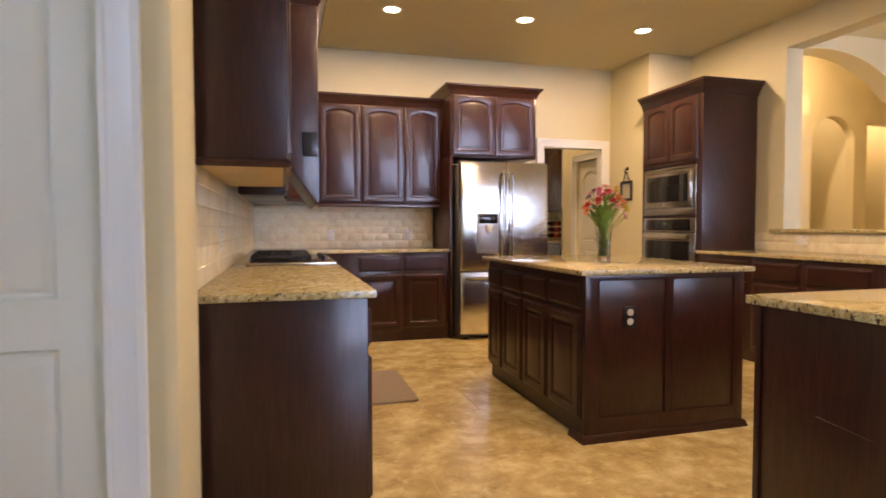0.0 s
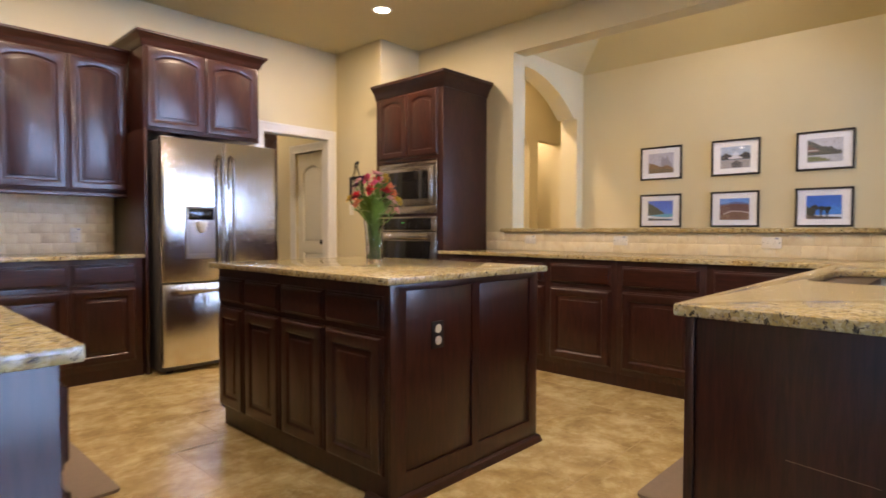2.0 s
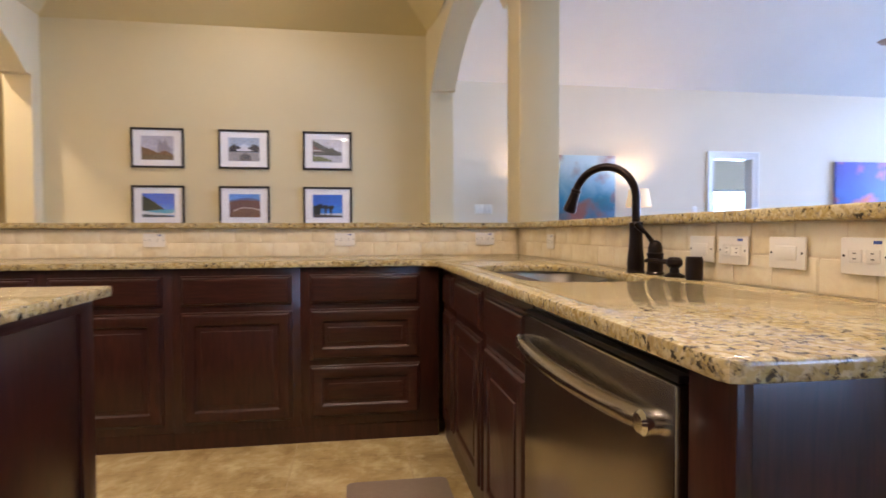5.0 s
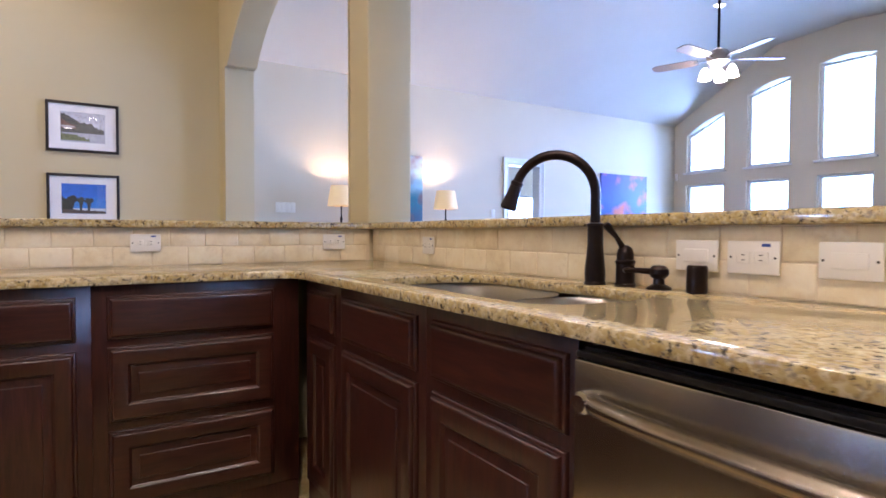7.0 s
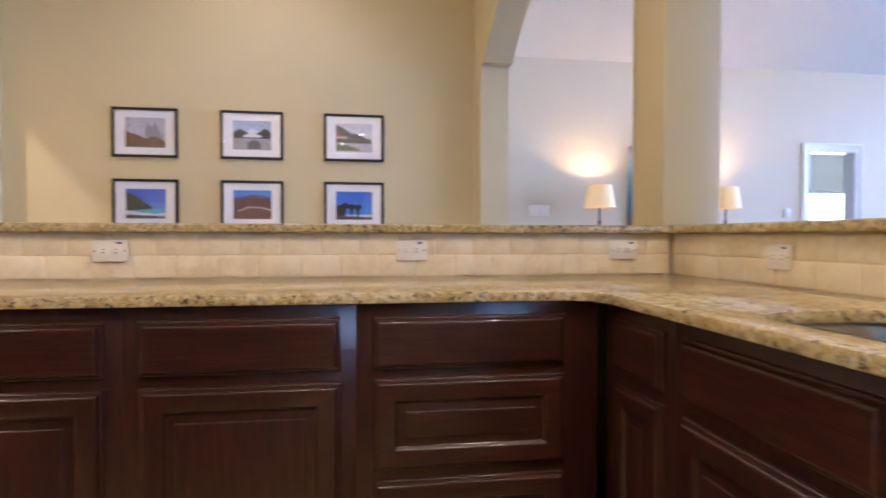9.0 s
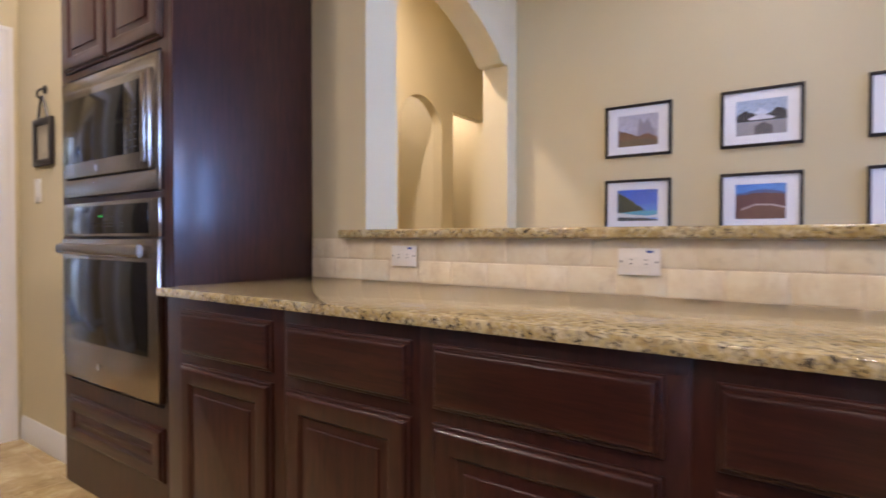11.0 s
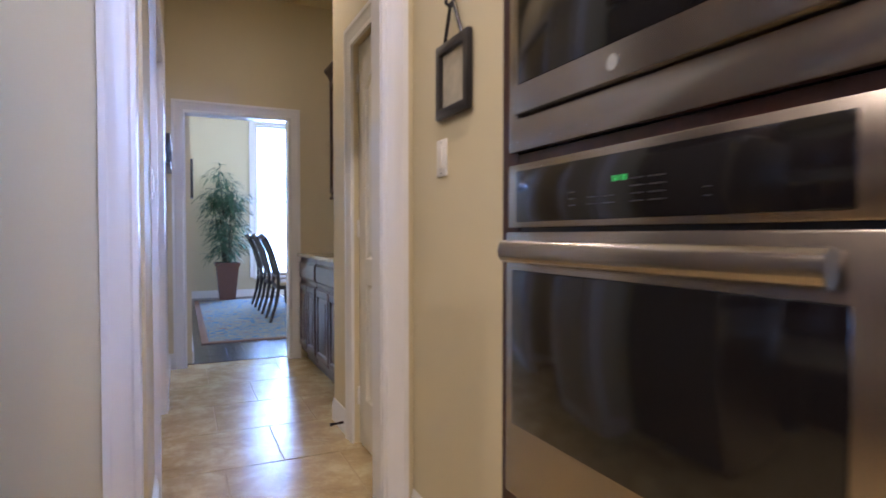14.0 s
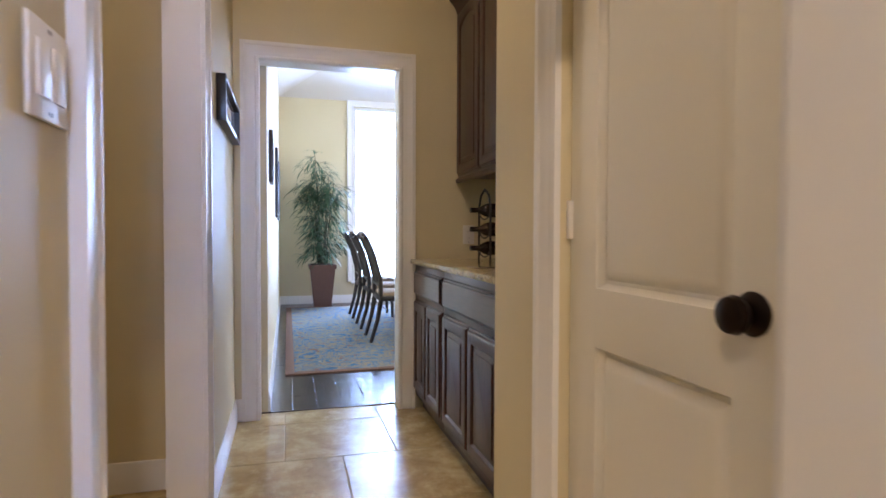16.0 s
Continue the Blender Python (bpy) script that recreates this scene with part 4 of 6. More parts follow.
part("display", box(0.185, 0.385, -0.009, -0.003, 1.18, 1.27, 0.003), BLACKGLASS, dp)
part("nozzle", moved(turned([(0.012, 0), (0.03, 0.02), (0.04, 0.075), (0.04, 0.09), (0.001, 0.09)], 14), Matrix.Translation((0.285, -0.025, 1.08))), PLATE, dp)
part("hinge_cover", box(0.02, 0.12, 0.06, 0.14, 1.785, 1.812, 0.005), SIDEGREY, f)
part("hinge_cover", box(0.84, 0.94, 0.06, 0.14, 1.785, 1.812, 0.005), SIDEGREY, f)
for x in (0.08, 0.88):
    part("foot", box(x - 0.03, x + 0.03, 0.1, 0.16, 0.0, 0.03), BLACK, f)

# mats
for nm, b in (("kitchen_mat", (0.15, 0.66, 3.44, 4.25)), ("kitchen_mat", (2.10, 3.09, 1.43, 1.85))):
    tagged(part(nm, solid([bowl(*b[:2], *b[2:], 0.03, 4)], 0.003, 0.018, "z", 0.006), MAT), "grey-brown cushioned mat lying on the tiles", "mat", "kitchen mats")

# ---- lights of the rooms ----
def downlight(x, y, z, power, tilt=0.0):
    t = thing("downlight", pose(x, y, z), "round white recessed ceiling light, lit", "ceiling light", "recessed lights")
    part("trim_ring", turned([(0.066, -0.001), (0.070, -0.006), (0.088, -0.005), (0.092, 0.0), (0.066, 0.0)][:4], 28), WHITE, t)
    part("lens", turned([(0.001, -0.004), (0.066, -0.003), (0.066, -0.0005), (0.001, -0.0005)], 24), LENS, t)
    lamp("downlight_lamp", "AREA", pose(x, y, z - 0.02), power, WARM, shape="DISK", size=0.13)


for x, y in ((0.76, 4.88), (2.0, 4.80), (3.24, 4.76), ):
    downlight(x, y, H, 26)
# this row is out of view: assumed fittings, placed to light the cabinet fronts
for x, y in ((0.76, 2.4), (2.0, 2.0), (2.0, 1.1)):
    downlight(x, y, H, 23)
downlight(3.3, 7.6, H, 12)
# bare lamps with no fixtures, added to brighten the nook and the hall
lamp("unseen_nook_lamp", "AREA", pose(6.05, 2.9, 4.1), 34, (1.0, 0.90, 0.78), shape="DISK", size=0.35)
lamp("unseen_lamp", "AREA", pose(8.2, 7.5, 3.3), 7, WARM, shape="DISK", size=0.2)
lamp("unseen_lamp", "AREA", pose(9.3, 7.5, 3.3), 13, WARM, shape="DISK", size=0.2)
lamp("unseen_lamp", "AREA", pose(6.6, 6.2, 4.15), 95, WARM, shape="DISK", size=0.2)
# daylight in the window openings
# lamp in the added west window, for the white door
lamp("window_light", "AREA", look((-3.16, -0.7, 1.85), (0, -0.3, 1.5)), 16, DAY, shape="RECTANGLE", size=2.0, size_y=1.0)
for k, (a, b) in enumerate(WX):
    lamp("window_light", "AREA", look(((a + b) / 2, -7.1, 2.0), ((a + b) / 2, 0, 1.2)), 55, DAY, shape="RECTANGLE", size=0.66, size_y=2.6, spread=105)
lamp("window_light", "AREA", look((4.59, 14.55, 1.7), (4.59, 9, 0.9)), 150, (0.42, 0.64, 1.0), shape="RECTANGLE", size=0.9, size_y=2.6)
# lamp in the added side window, fills the dining room
lamp("window_light", "AREA", look((7.15, 12.0, 1.6), (3, 12.0, 1.2)), 105, (0.95, 0.93, 0.92), shape="RECTANGLE", size=2.7, size_y=1.9)
# added lamp, no fixture: brightens the side passage seen through the opening
lamp("unseen_lamp", "AREA", pose(2.0, 7.2, H - 0.03), 7, WARM, shape="DISK", size=0.2)
lamp("window_light", "AREA", look((10.35, -5.8, 1.55), (8, -5.8, 1.5)), 140, DAY, shape="RECTANGLE", size=2.0, size_y=0.8)

# ---- doors ----
def panel_door(name, m, w, h, label, knob_x, knob=True, hinge_x=None):
    """A two-panel door with an arched upper panel; face at y = 0 towards -y."""
    t = thing(name, m, label, "door")
    s = 0.115
    up = [(s, 0.96)] + [(w - s, 0.96)] + [(w - s - (w - 2 * s) * i / 12, h - 0.15 - 0.09 * (2 * i / 12 - 1) ** 2) for i in range(13)]
    low = [(s, 0.25), (w - s, 0.25), (w - s, 0.83), (s, 0.83)]
    leaf = part("leaf", solid([[(0, 0.008), (w, 0.008), (w, h), (0, h)], up, low], 0.0, 0.036, "y", 0.002), DOORW, t)
    ph = h - 0.15 - 0.96
    for z0, hh, sag in ((0.96, ph, 0.09), (0.25, 0.58, 0.0)):
        fr = panel_front(w - 2 * s + 0.004, hh + 0.004, [(0.001, 0.003), (0.006, 0.013), (0.012, 0.019), (0.020, 0.019), (0.034, 0.008), (0.040, 0.006), (0.046, 0.0055)], 0.0, 12, 0.03)
        if sag:
            for v in fr.verts:
                if v.co.z > hh * 0.5:
                    u = 2 * v.co.x / (w - 2 * s) - 1
                    v.co.z -= sag * u * u
        part("panel", moved(fr, Matrix.Translation((s - 0.002, 0, z0 - 0.002))), DOORW, t)
    if knob:
        k = part("knob", moved(turned([(0.001, 0), (0.032, 0), (0.033, 0.004), (0.026, 0.010), (0.012, 0.014), (0.011, 0.020), (0.022, 0.025), (0.029, 0.036), (0.026, 0.046), (0.012, 0.051), (0.001, 0.052)]), Matrix.Translation((knob_x, 0, 0.963)) @ pose(0, 0, 0, 90)), BRONZE, t, "dark bronze round knob")
    if hinge_x is not None:
        for z in (0.25, 1.11, 1.85):
            b = box(hinge_x - 0.006, hinge_x + 0.006, -0.012, 0.004, z - 0.045, z + 0.045, 0.002)
            part("hinge", b, PLATE, t)
    return t


panel_door("breakfast_door", pose(-1.45, 1.53, 0), 0.813, 2.055, "white painted two-panel door, closed", 0.06)
panel_door("pantry_door", pose(3.785, 6.985, 0, 0, 0, -90), 0.62, 2.035, "white two-panel pantry door with arched upper panel, closed", 0.548, True, 0.006)
tagged(part("door_stop", tube([(3.746, 7.16, 0.06), (3.70, 7.16, 0.058), (3.672, 7.16, 0.056)], [0.008, 0.006, 0.010], 8), BRONZE), "small dark door stop on the baseboard", "door stop")

# ---- pictures ----
def photo(name, m, w, h, label, sky_c, land, light, level, rough_edge, seed, matte=True, rim=0.024, group="", depth=0.025, category="picture", shapes=()):
    """A framed picture: local x along the wall, face towards -y, centre at the origin."""
    t = thing(name, m, label, category, group)
    fr = solid([[(-w / 2, -h / 2), (w / 2, -h / 2), (w / 2, h / 2), (-w / 2, h / 2)], [(-w / 2 + rim, -h / 2 + rim), (w / 2 - rim, -h / 2 + rim), (w / 2 - rim, h / 2 - rim), (-w / 2 + rim, h / 2 - rim)]], -depth, 0.0, "y", 0.003)
    part("frame", fr, FRAMEB, t)
    part("backing", box(-w / 2 + 0.005, w / 2 - 0.005, -0.006, -0.001, -h / 2 + 0.005, h / 2 - 0.005), BLACK, t)
    pw, ph = (w * 0.305, h * 0.30) if matte else (w / 2 - rim, h / 2 - rim)
    if matte:
        part("mount", solid([[(-w / 2 + rim, -h / 2 + rim), (w / 2 - rim, -h / 2 + rim), (w / 2 - rim, h / 2 - rim), (-w / 2 + rim, h / 2 - rim)], [(-pw, -ph), (pw, -ph), (pw, ph), (-pw, ph)]], -0.012, -0.008, "y"), MATTE, t)
    p = Mat("print", 0.35)
    sep = p.n.new("ShaderNodeSeparateXYZ")
    p.l.new(p.co, sep.inputs[0])
    add = p.n.new("ShaderNodeMath")
    add.operation = "MULTIPLY_ADD"
    p.l.new(p.noise(7 + 0.7 * seed, 7, 0.62, (1, 1, 0.6)), add.inputs[0])
    p.m.name = "print"
    add.inputs[1].default_value = -1.8 * rough_edge
    p.l.new(sep.outputs["Z"], add.inputs[2])
    ran = p.n.new("ShaderNodeMapRange")
    ran.inputs["From Min"].default_value, ran.inputs["From Max"].default_value = -ph - 0.9 * rough_edge, ph - 0.9 * rough_edge
    p.l.new(add.outputs[0], ran.inputs["Value"])
    c = p.ramp(ran.outputs[0], [(0.0, light), (level * 0.45, land), (level, land), (level + 0.04, tuple(min(1, 1.12 * v) for v in sky_c)), (1.0, sky_c)])
    p.color(p.mix(c, tuple(0.35 * v for v in land), p.ramp(p.noise(60, 4), [(0.55, 0.0), (0.62, 0.5)])))
    pic = part("print", box(-pw, pw, -0.0085, -0.0065, -ph, ph), p.m, t)
    for kind, rgb, outline in shapes:
        mat = bpy.data.materials.get("ink_" + kind + "_%02d" % seed) or plain("ink_" + kind + "_%02d" % seed, rgb, 0.35, 0, 0.35, 45)
        part(kind, solid([[(u * pw, v * ph) for u, v in outline]], -0.0092 - 0.0002 * shapes.index((kind, rgb, outline)), -0.0086, "y"), mat, pic)
    part("glazing", box(-w / 2 + rim - 0.002, w / 2 - rim + 0.002, -0.018, -0.016, -h / 2 + rim - 0.002, h / 2 - rim + 0.002), GLASS, t, "clear picture glass").visible_shadow = False
    return t


def ridge(left, right, foot, peaks, seed, rough=0.05):
    """A skyline between two sides of a print: peaks as (place, height), with a ragged edge."""
    chance = random.Random(seed)
    top = []
    for i in range(25):
        u = left + (right - left) * i / 24
        for (a, ha), (b, hb) in zip(peaks, peaks[1:]):
            if a <= u <= b + 1e-6:
                top.append((u, ha + (hb - ha) * (u - a) / (b - a) + chance.uniform(-rough, rough)))
                break
    return [(left, foot)] + [(u, max(v, foot + 0.01)) for u, v in top] + [(right, foot)]


def palm(u, foot, high, size, seed):
    """A palm's outline: a thin trunk with a ragged crown."""
    chance = random.Random(seed)
    crown = [(u + size * (1 + chance.uniform(-0.35, 0.2)) * math.cos(a), high + 0.8 * size * (1 + chance.uniform(-0.4, 0.2)) * math.sin(a)) for a in [radians(-60 + 300 * k / 17) for k in range(18)]]
    return [(u - 0.025, foot), (u + 0.025, foot)] + crown


DIM, PALE = (0.05, 0.05, 0.055), (0.62, 0.62, 0.66)
SHOTS = [((0.44, 0.43, 0.50), (0.44, 0.43, 0.50), (0.40, 0.38, 0.44), "black-framed photo of a brown ruin under a grey sky",
          [("far_tower", (0.27, 0.25, 0.29), ridge(0.0, 0.85, -0.6, [(0.0, 0.25), (0.12, 0.75), (0.3, 0.35), (0.48, 0.72), (0.85, -0.2)], 1)),
           ("ruin", (0.20, 0.105, 0.055), ridge(-0.99, 0.99, -0.99, [(-0.99, 0.10), (-0.45, -0.15), (0.1, -0.42), (0.5, -0.2), (0.99, -0.55)], 2)),
           ("ground", (0.16, 0.11, 0.06), ridge(-0.99, 0.99, -0.99, [(-0.99, -0.6), (0.2, -0.55), (0.99, -0.72)], 3))]),
         ((0.36, 0.44, 0.56), (0.36, 0.44, 0.56), (0.45, 0.52, 0.62), "black-framed photo of a dark pavilion under a pale sky",
          [("peak", (0.60, 0.66, 0.76), ridge(-0.55, 0.6, -0.2, [(-0.55, -0.1), (0.0, 0.55), (0.6, -0.1)], 4, 0.02)),
           ("treeline", DIM, ridge(-0.99, 0.99, -0.22, [(-0.99, 0.10), (-0.6, 0.42), (-0.3, 0.2), (0.0, -0.05), (0.35, 0.25), (0.7, 0.46), (0.99, 0.25)], 5, 0.07)),
           ("roof", PALE, [(-0.52, -0.06), (0.0, 0.22), (0.55, -0.06), (0.44, -0.14), (-0.42, -0.14)]),
           ("terrace", (0.32, 0.30, 0.30), [(-0.99, -0.99), (0.99, -0.99), (0.99, -0.24), (-0.99, -0.24)]),
           ("path", (0.11, 0.10, 0.11), ridge(-0.25, 0.45, -0.95, [(-0.25, -0.5), (0.1, -0.3), (0.45, -0.55)], 6, 0.08))]),
         ((0.50, 0.51, 0.55), (0.50, 0.51, 0.55), (0.46, 0.47, 0.52), "black-framed photo of a grey pagoda by water",
          [("water", (0.42, 0.43, 0.47), [(-0.99, -0.99), (0.99, -0.99), (0.99, -0.35), (-0.99, -0.25)]),
           ("shore", (0.10, 0.10, 0.09), ridge(-0.99, 0.95, -0.38, [(-0.99, 0.95), (-0.55, 0.7), (-0.1, 0.35), (0.3, 0.30), (0.6, 0.0), (0.95, -0.08)], 7, 0.10)),
           ("hall", (0.20, 0.11, 0.09), [(-0.99, -0.1), (-0.35, -0.1), (-0.35, 0.12), (-0.55, 0.16), (-0.99, 0.52)]),
           ("railing", (0.45, 0.44, 0.42), [(-0.99, -0.02), (-0.38, -0.04), (-0.38, 0.06), (-0.99, 0.08)]),
           ("reflection", (0.16, 0.18, 0.08), ridge(-0.99, 0.3, -0.9, [(-0.99, -0.45), (-0.3, -0.5), (0.3, -0.8)], 8, 0.08))]),
         ((0.06, 0.14, 0.56), (0.10, 0.24, 0.66), (0.30, 0.48, 0.74), "black-framed photo of a green cliff and bay under blue sky",
          [("cliff", (0.055, 0.065, 0.045), ridge(-0.99, 0.45, -0.5, [(-0.99, 0.85), (-0.6, 0.6), (-0.1, 0.15), (0.2, -0.15), (0.45, -0.45)], 9, 0.06)),
           ("bay", (0.10, 0.38, 0.50), [(-0.99, -0.72), (0.99, -0.72), (0.99, -0.34), (0.2, -0.34), (-0.99, -0.5)]),
           ("beach", (0.62, 0.66, 0.68), ridge(-0.99, 0.99, -0.8, [(-0.99, -0.45), (-0.2, -0.6), (0.5, -0.68), (0.99, -0.6)], 10, 0.02)),
           ("rocks", (0.07, 0.08, 0.08), ridge(-0.99, 0.99, -0.99, [(-0.99, -0.75), (0.1, -0.8), (0.99, -0.9)], 11, 0.03))]),
         ((0.10, 0.26, 0.62), (0.14, 0.32, 0.68), (0.22, 0.40, 0.70), "black-framed photo of brown hills under blue sky",
          [("far_range", (0.09, 0.12, 0.26), ridge(-0.99, 0.99, 0.2, [(-0.99, 0.45), (-0.3, 0.62), (0.2, 0.7), (0.99, 0.5)], 12, 0.03)),
           ("hills", (0.15, 0.075, 0.065), ridge(-0.99, 0.99, -0.99, [(-0.99, 0.32), (-0.2, 0.5), (0.35, 0.48), (0.99, 0.36)], 13, 0.03)),
           ("road", (0.46, 0.38, 0.36), ridge(-0.75, 0.99, -0.55, [(-0.75, -0.4), (-0.2, -0.12), (0.5, -0.15), (0.99, -0.32)], 14, 0.01)),
           ("knoll", (0.19, 0.105, 0.07), ridge(-0.85, 0.99, -0.99, [(-0.85, -0.55), (-0.15, -0.22), (0.45, -0.25), (0.99, -0.42)], 15, 0.02))]),
         ((0.03, 0.14, 0.55), (0.04, 0.22, 0.66), (0.10, 0.34, 0.74), "black-framed photo of dark palms under deep blue sky",
          [("shoreline", (0.55, 0.60, 0.66), [(-0.6, -0.82), (0.99, -0.82), (0.99, -0.62), (-0.6, -0.66)]),
           ("palm", (0.025, 0.03, 0.03), palm(-0.55, -0.85, -0.05, 0.30, 16)), ("palm", (0.025, 0.03, 0.03), palm(-0.15, -0.85, -0.08, 0.22, 17)),
           ("palm", (0.025, 0.03, 0.03), palm(0.22, -0.85, -0.12, 0.24, 18)), ("grove", (0.03, 0.035, 0.03), ridge(-0.99, -0.62, -0.85, [(-0.99, 0.1), (-0.62, -0.05)], 19, 0.1)),
           ("ground", (0.09, 0.075, 0.065), ridge(-0.99, 0.99, -0.99, [(-0.99, -0.72), (0.3, -0.78), (0.99, -0.84)], 20, 0.03))])]
for i, (sc, ld, lt, lb, shapes) in enumerate(SHOTS):
    y, z = (4.0, 3.06, 2.115)[i % 3], (2.025, 1.375)[i // 3]
    photo("framed_photo", pose(7.598, y, z, 0, 0, -90), 0.567, 0.452, lb, sc, ld, lt, 0.5, 0.04, i * 3, group="photographs on the wall", shapes=shapes)
photo("passage_picture", pose(2.852, 8.72, 1.655, 0, 0, 90), 0.72, 0.20, "narrow black-framed picture behind glass on the passage wall", (0.5, 0.55, 0.6), (0.12, 0.12, 0.13), (0.4, 0.4, 0.42), 0.5, 0.05, 5, depth=0.04)
for y, w, h, z in ((9.78, 0.26, 0.34, 1.58), (11.8, 0.5, 0.68, 1.57), (12.9, 0.5, 0.68, 1.57)):
    photo("dining_picture", pose(3.027, y, z, 0, 0, 90), w, h, "thin dark-framed print on the dining wall", (0.55, 0.50, 0.46), (0.30, 0.14, 0.10), (0.5, 0.4, 0.36), 0.5, 0.2, 2, group="dining prints")


def canvas(name, m, w, h, label, low, mid, high, blot):
    t = thing(name, m, label, "painting")
    p = Mat("canvas", 0.6)
    sep = p.n.new("ShaderNodeSeparateXYZ")
    p.l.new(p.co, sep.inputs[0])
    add = p.n.new("ShaderNodeMath")
    add.operation = "MULTIPLY_ADD"
    p.l.new(p.noise(3.2, 6, 0.6, None, 1.0), add.inputs[0])
    add.inputs[1].default_value = 0.5
    p.l.new(sep.outputs["Z"], add.inputs[2])
    ran = p.n.new("ShaderNodeMapRange")
    ran.inputs["From Min"].default_value, ran.inputs["From Max"].default_value = -h / 2 + 0.25, h / 2 + 0.25
    p.l.new(add.outputs[0], ran.inputs["Value"])
    c = p.ramp(ran.outputs[0], [(0.1, low), (0.5, mid), (0.9, high)])
    p.color(p.mix(c, blot, p.ramp(p.noise(2.1, 3, 0.5), [(0.52, 0.0), (0.62, 0.85)])))
    p.bump(p.noise(40, 3), 0.3, 0.002)
    part("canvas", box(-w / 2, w / 2, -0.04, 0.0, -h / 2, h / 2, 0.004), p.m, t)
    part("stretcher", box(-w / 2 + 0.01, w / 2 - 0.01, -0.006, 0.0, -h / 2 + 0.01, h / 2 - 0.01), RAWWOOD, t)
    return t


canvas("abstract_painting", pose(8.098, -1.34, 1.50, 0, 0, -90), 0.80, 1.20, "unframed abstract painting in teal with a rust-brown tree form", (0.10, 0.05, 0.07), (0.02, 0.22, 0.36), (0.45, 0.60, 0.66), (0.30, 0.10, 0.06))
canvas("sunset_painting", pose(8.098, -5.75, 1.60, 0, 0, -90), 1.15, 0.96, "unframed painting of a blue and orange sunset over water", (0.05, 0.12, 0.38), (0.10, 0.20, 0.62), (0.12, 0.14, 0.55), (0.85, 0.22, 0.10))

# hanging frame and switches
hf = thing("hanging_frame", pose(3.738, 5.75, 1.567, 0, 0, -90), "small black frame hanging by a cord from a wall hook", "picture frame")
part("frame", solid([[(-0.115, -0.118), (0.115, -0.118), (0.115, 0.118), (-0.115, 0.118)], [(-0.082, -0.085), (0.082, -0.085), (0.082, 0.085), (-0.082, 0.085)]], -0.022, -0.002, "y", 0.005), FRAMEB, hf)
part("print", box(-0.084, 0.084, -0.008, -0.004, -0.087, 0.087), plain("sepia_print", (0.42, 0.38, 0.28), 0.5, 0, 0.35, 22), hf)
part("cord", tube([(-0.06, -0.012, 0.115), (-0.01, -0.016, 0.225), (0.01, -0.016, 0.228), (0.06, -0.012, 0.115)], 0.006, 8), FRAMEB, hf)
part("hook", tube([(0, 0.0, 0.262), (0, -0.02, 0.262), (0, -0.034, 0.245), (0, -0.036, 0.222), (0, -0.022, 0.212), (0, -0.014, 0.22)], 0.006, 8), IRON, hf)
part("hook_plate", moved(turned([(0.001, 0), (0.024, 0), (0.020, 0.006), (0.001, 0.010)], 14), Matrix.Translation((0, 0, 0.262)) @ pose(0, 0, 0, 90)), IRON, hf)


def plate(name, m, w, h, label, kind, category):
    """A wall plate, face towards -y, centre at the origin."""
    t = thing(name, m, label, category, "wall plates")
    part("cover", box(-w / 2, w / 2, -0.007, 0.0, -h / 2, h / 2, 0.003), PLATE, t)
    wide = w > h
    if kind == "switch":
        part("rocker", box(-0.034 if wide else -0.017, 0.034 if wide else 0.017, -0.011, -0.006, -0.017 if wide else -0.034, 0.017 if wide else 0.034, 0.002), PLATE, t)
    elif kind == "double":
        for c in (-0.024, 0.024):
            part("rocker", box(c - 0.017, c + 0.017, -0.011, -0.006, -0.034, 0.034, 0.002), PLATE, t)
    else:
        for c in (-0.021, 0.021):
            x, z = (c, 0) if wide else (0, c)
            s = part("socket", box(x - 0.016, x + 0.016, -0.0095, -0.006, z - 0.0145, z + 0.0145, 0.003), PLATE, t)
            for o in (-0.006, 0.006):
                a, b = ((0.004, 0.001) if wide else (0.001, 0.004))
                ox, oz = (0, o) if wide else (o, 0)
                part("slot", box(x + ox - a, x + ox + a, -0.0102, -0.009, z + oz - b, z + oz + b), SLOT, s)
        part("sticker", box(w * 0.18, w * 0.34, -0.0078, -0.0068, h * 0.33, h * 0.42), plain("blue_sticker", (0.05, 0.10, 0.35), 0.5) if "blue_sticker" not in bpy.data.materials else bpy.data.materials["blue_sticker"], t)
    for s in ((-1, 0), (1, 0)) if wide else ((0, -1), (0, 1)):
        part("screw", moved(turned([(0.001, 0), (0.003, 0), (0.003, 0.001), (0.001, 0.001)], 8), Matrix.Translation((s[0] * w * 0.42, -0.0068, s[1] * h * 0.42)) @ pose(0, 0, 0, 90)), SLOT, t)
    return t


for y in (0.983, 1.868, 2.97, 3.857):
    plate("outlet", pose(4.268, y, 1.021, 0, 0, -90), 0.122, 0.078, "white two-socket outlet on the tiled splash", "outlet", "outlet")
for x, kind, w in ((3.65, "outlet", 0.10), (2.30, "switch", 0.118), (2.155, "outlet", 0.124), (1.955, "switch", 0.118), (1.74, "outlet", 0.118)):
    plate("outlet" if kind == "outlet" else "switch", pose(x, 0.762, 1.012, 0, 0, 180), w, 0.078, "white " + ("two-socket outlet" if kind == "outlet" else "rocker switch") + " on the peninsula splash", kind, kind)
for x in (0.31, 1.17):
    plate("outlet", pose(x, 6.098, 1.06), 0.075, 0.118, "white outlet on the tiled back splash", "outlet", "outlet")
plate("outlet", pose(-0.478, 2.75, 1.08, 0, 0, 90), 0.075, 0.118, "white outlet on the tiled splash near the cooktop", "outlet", "outlet")
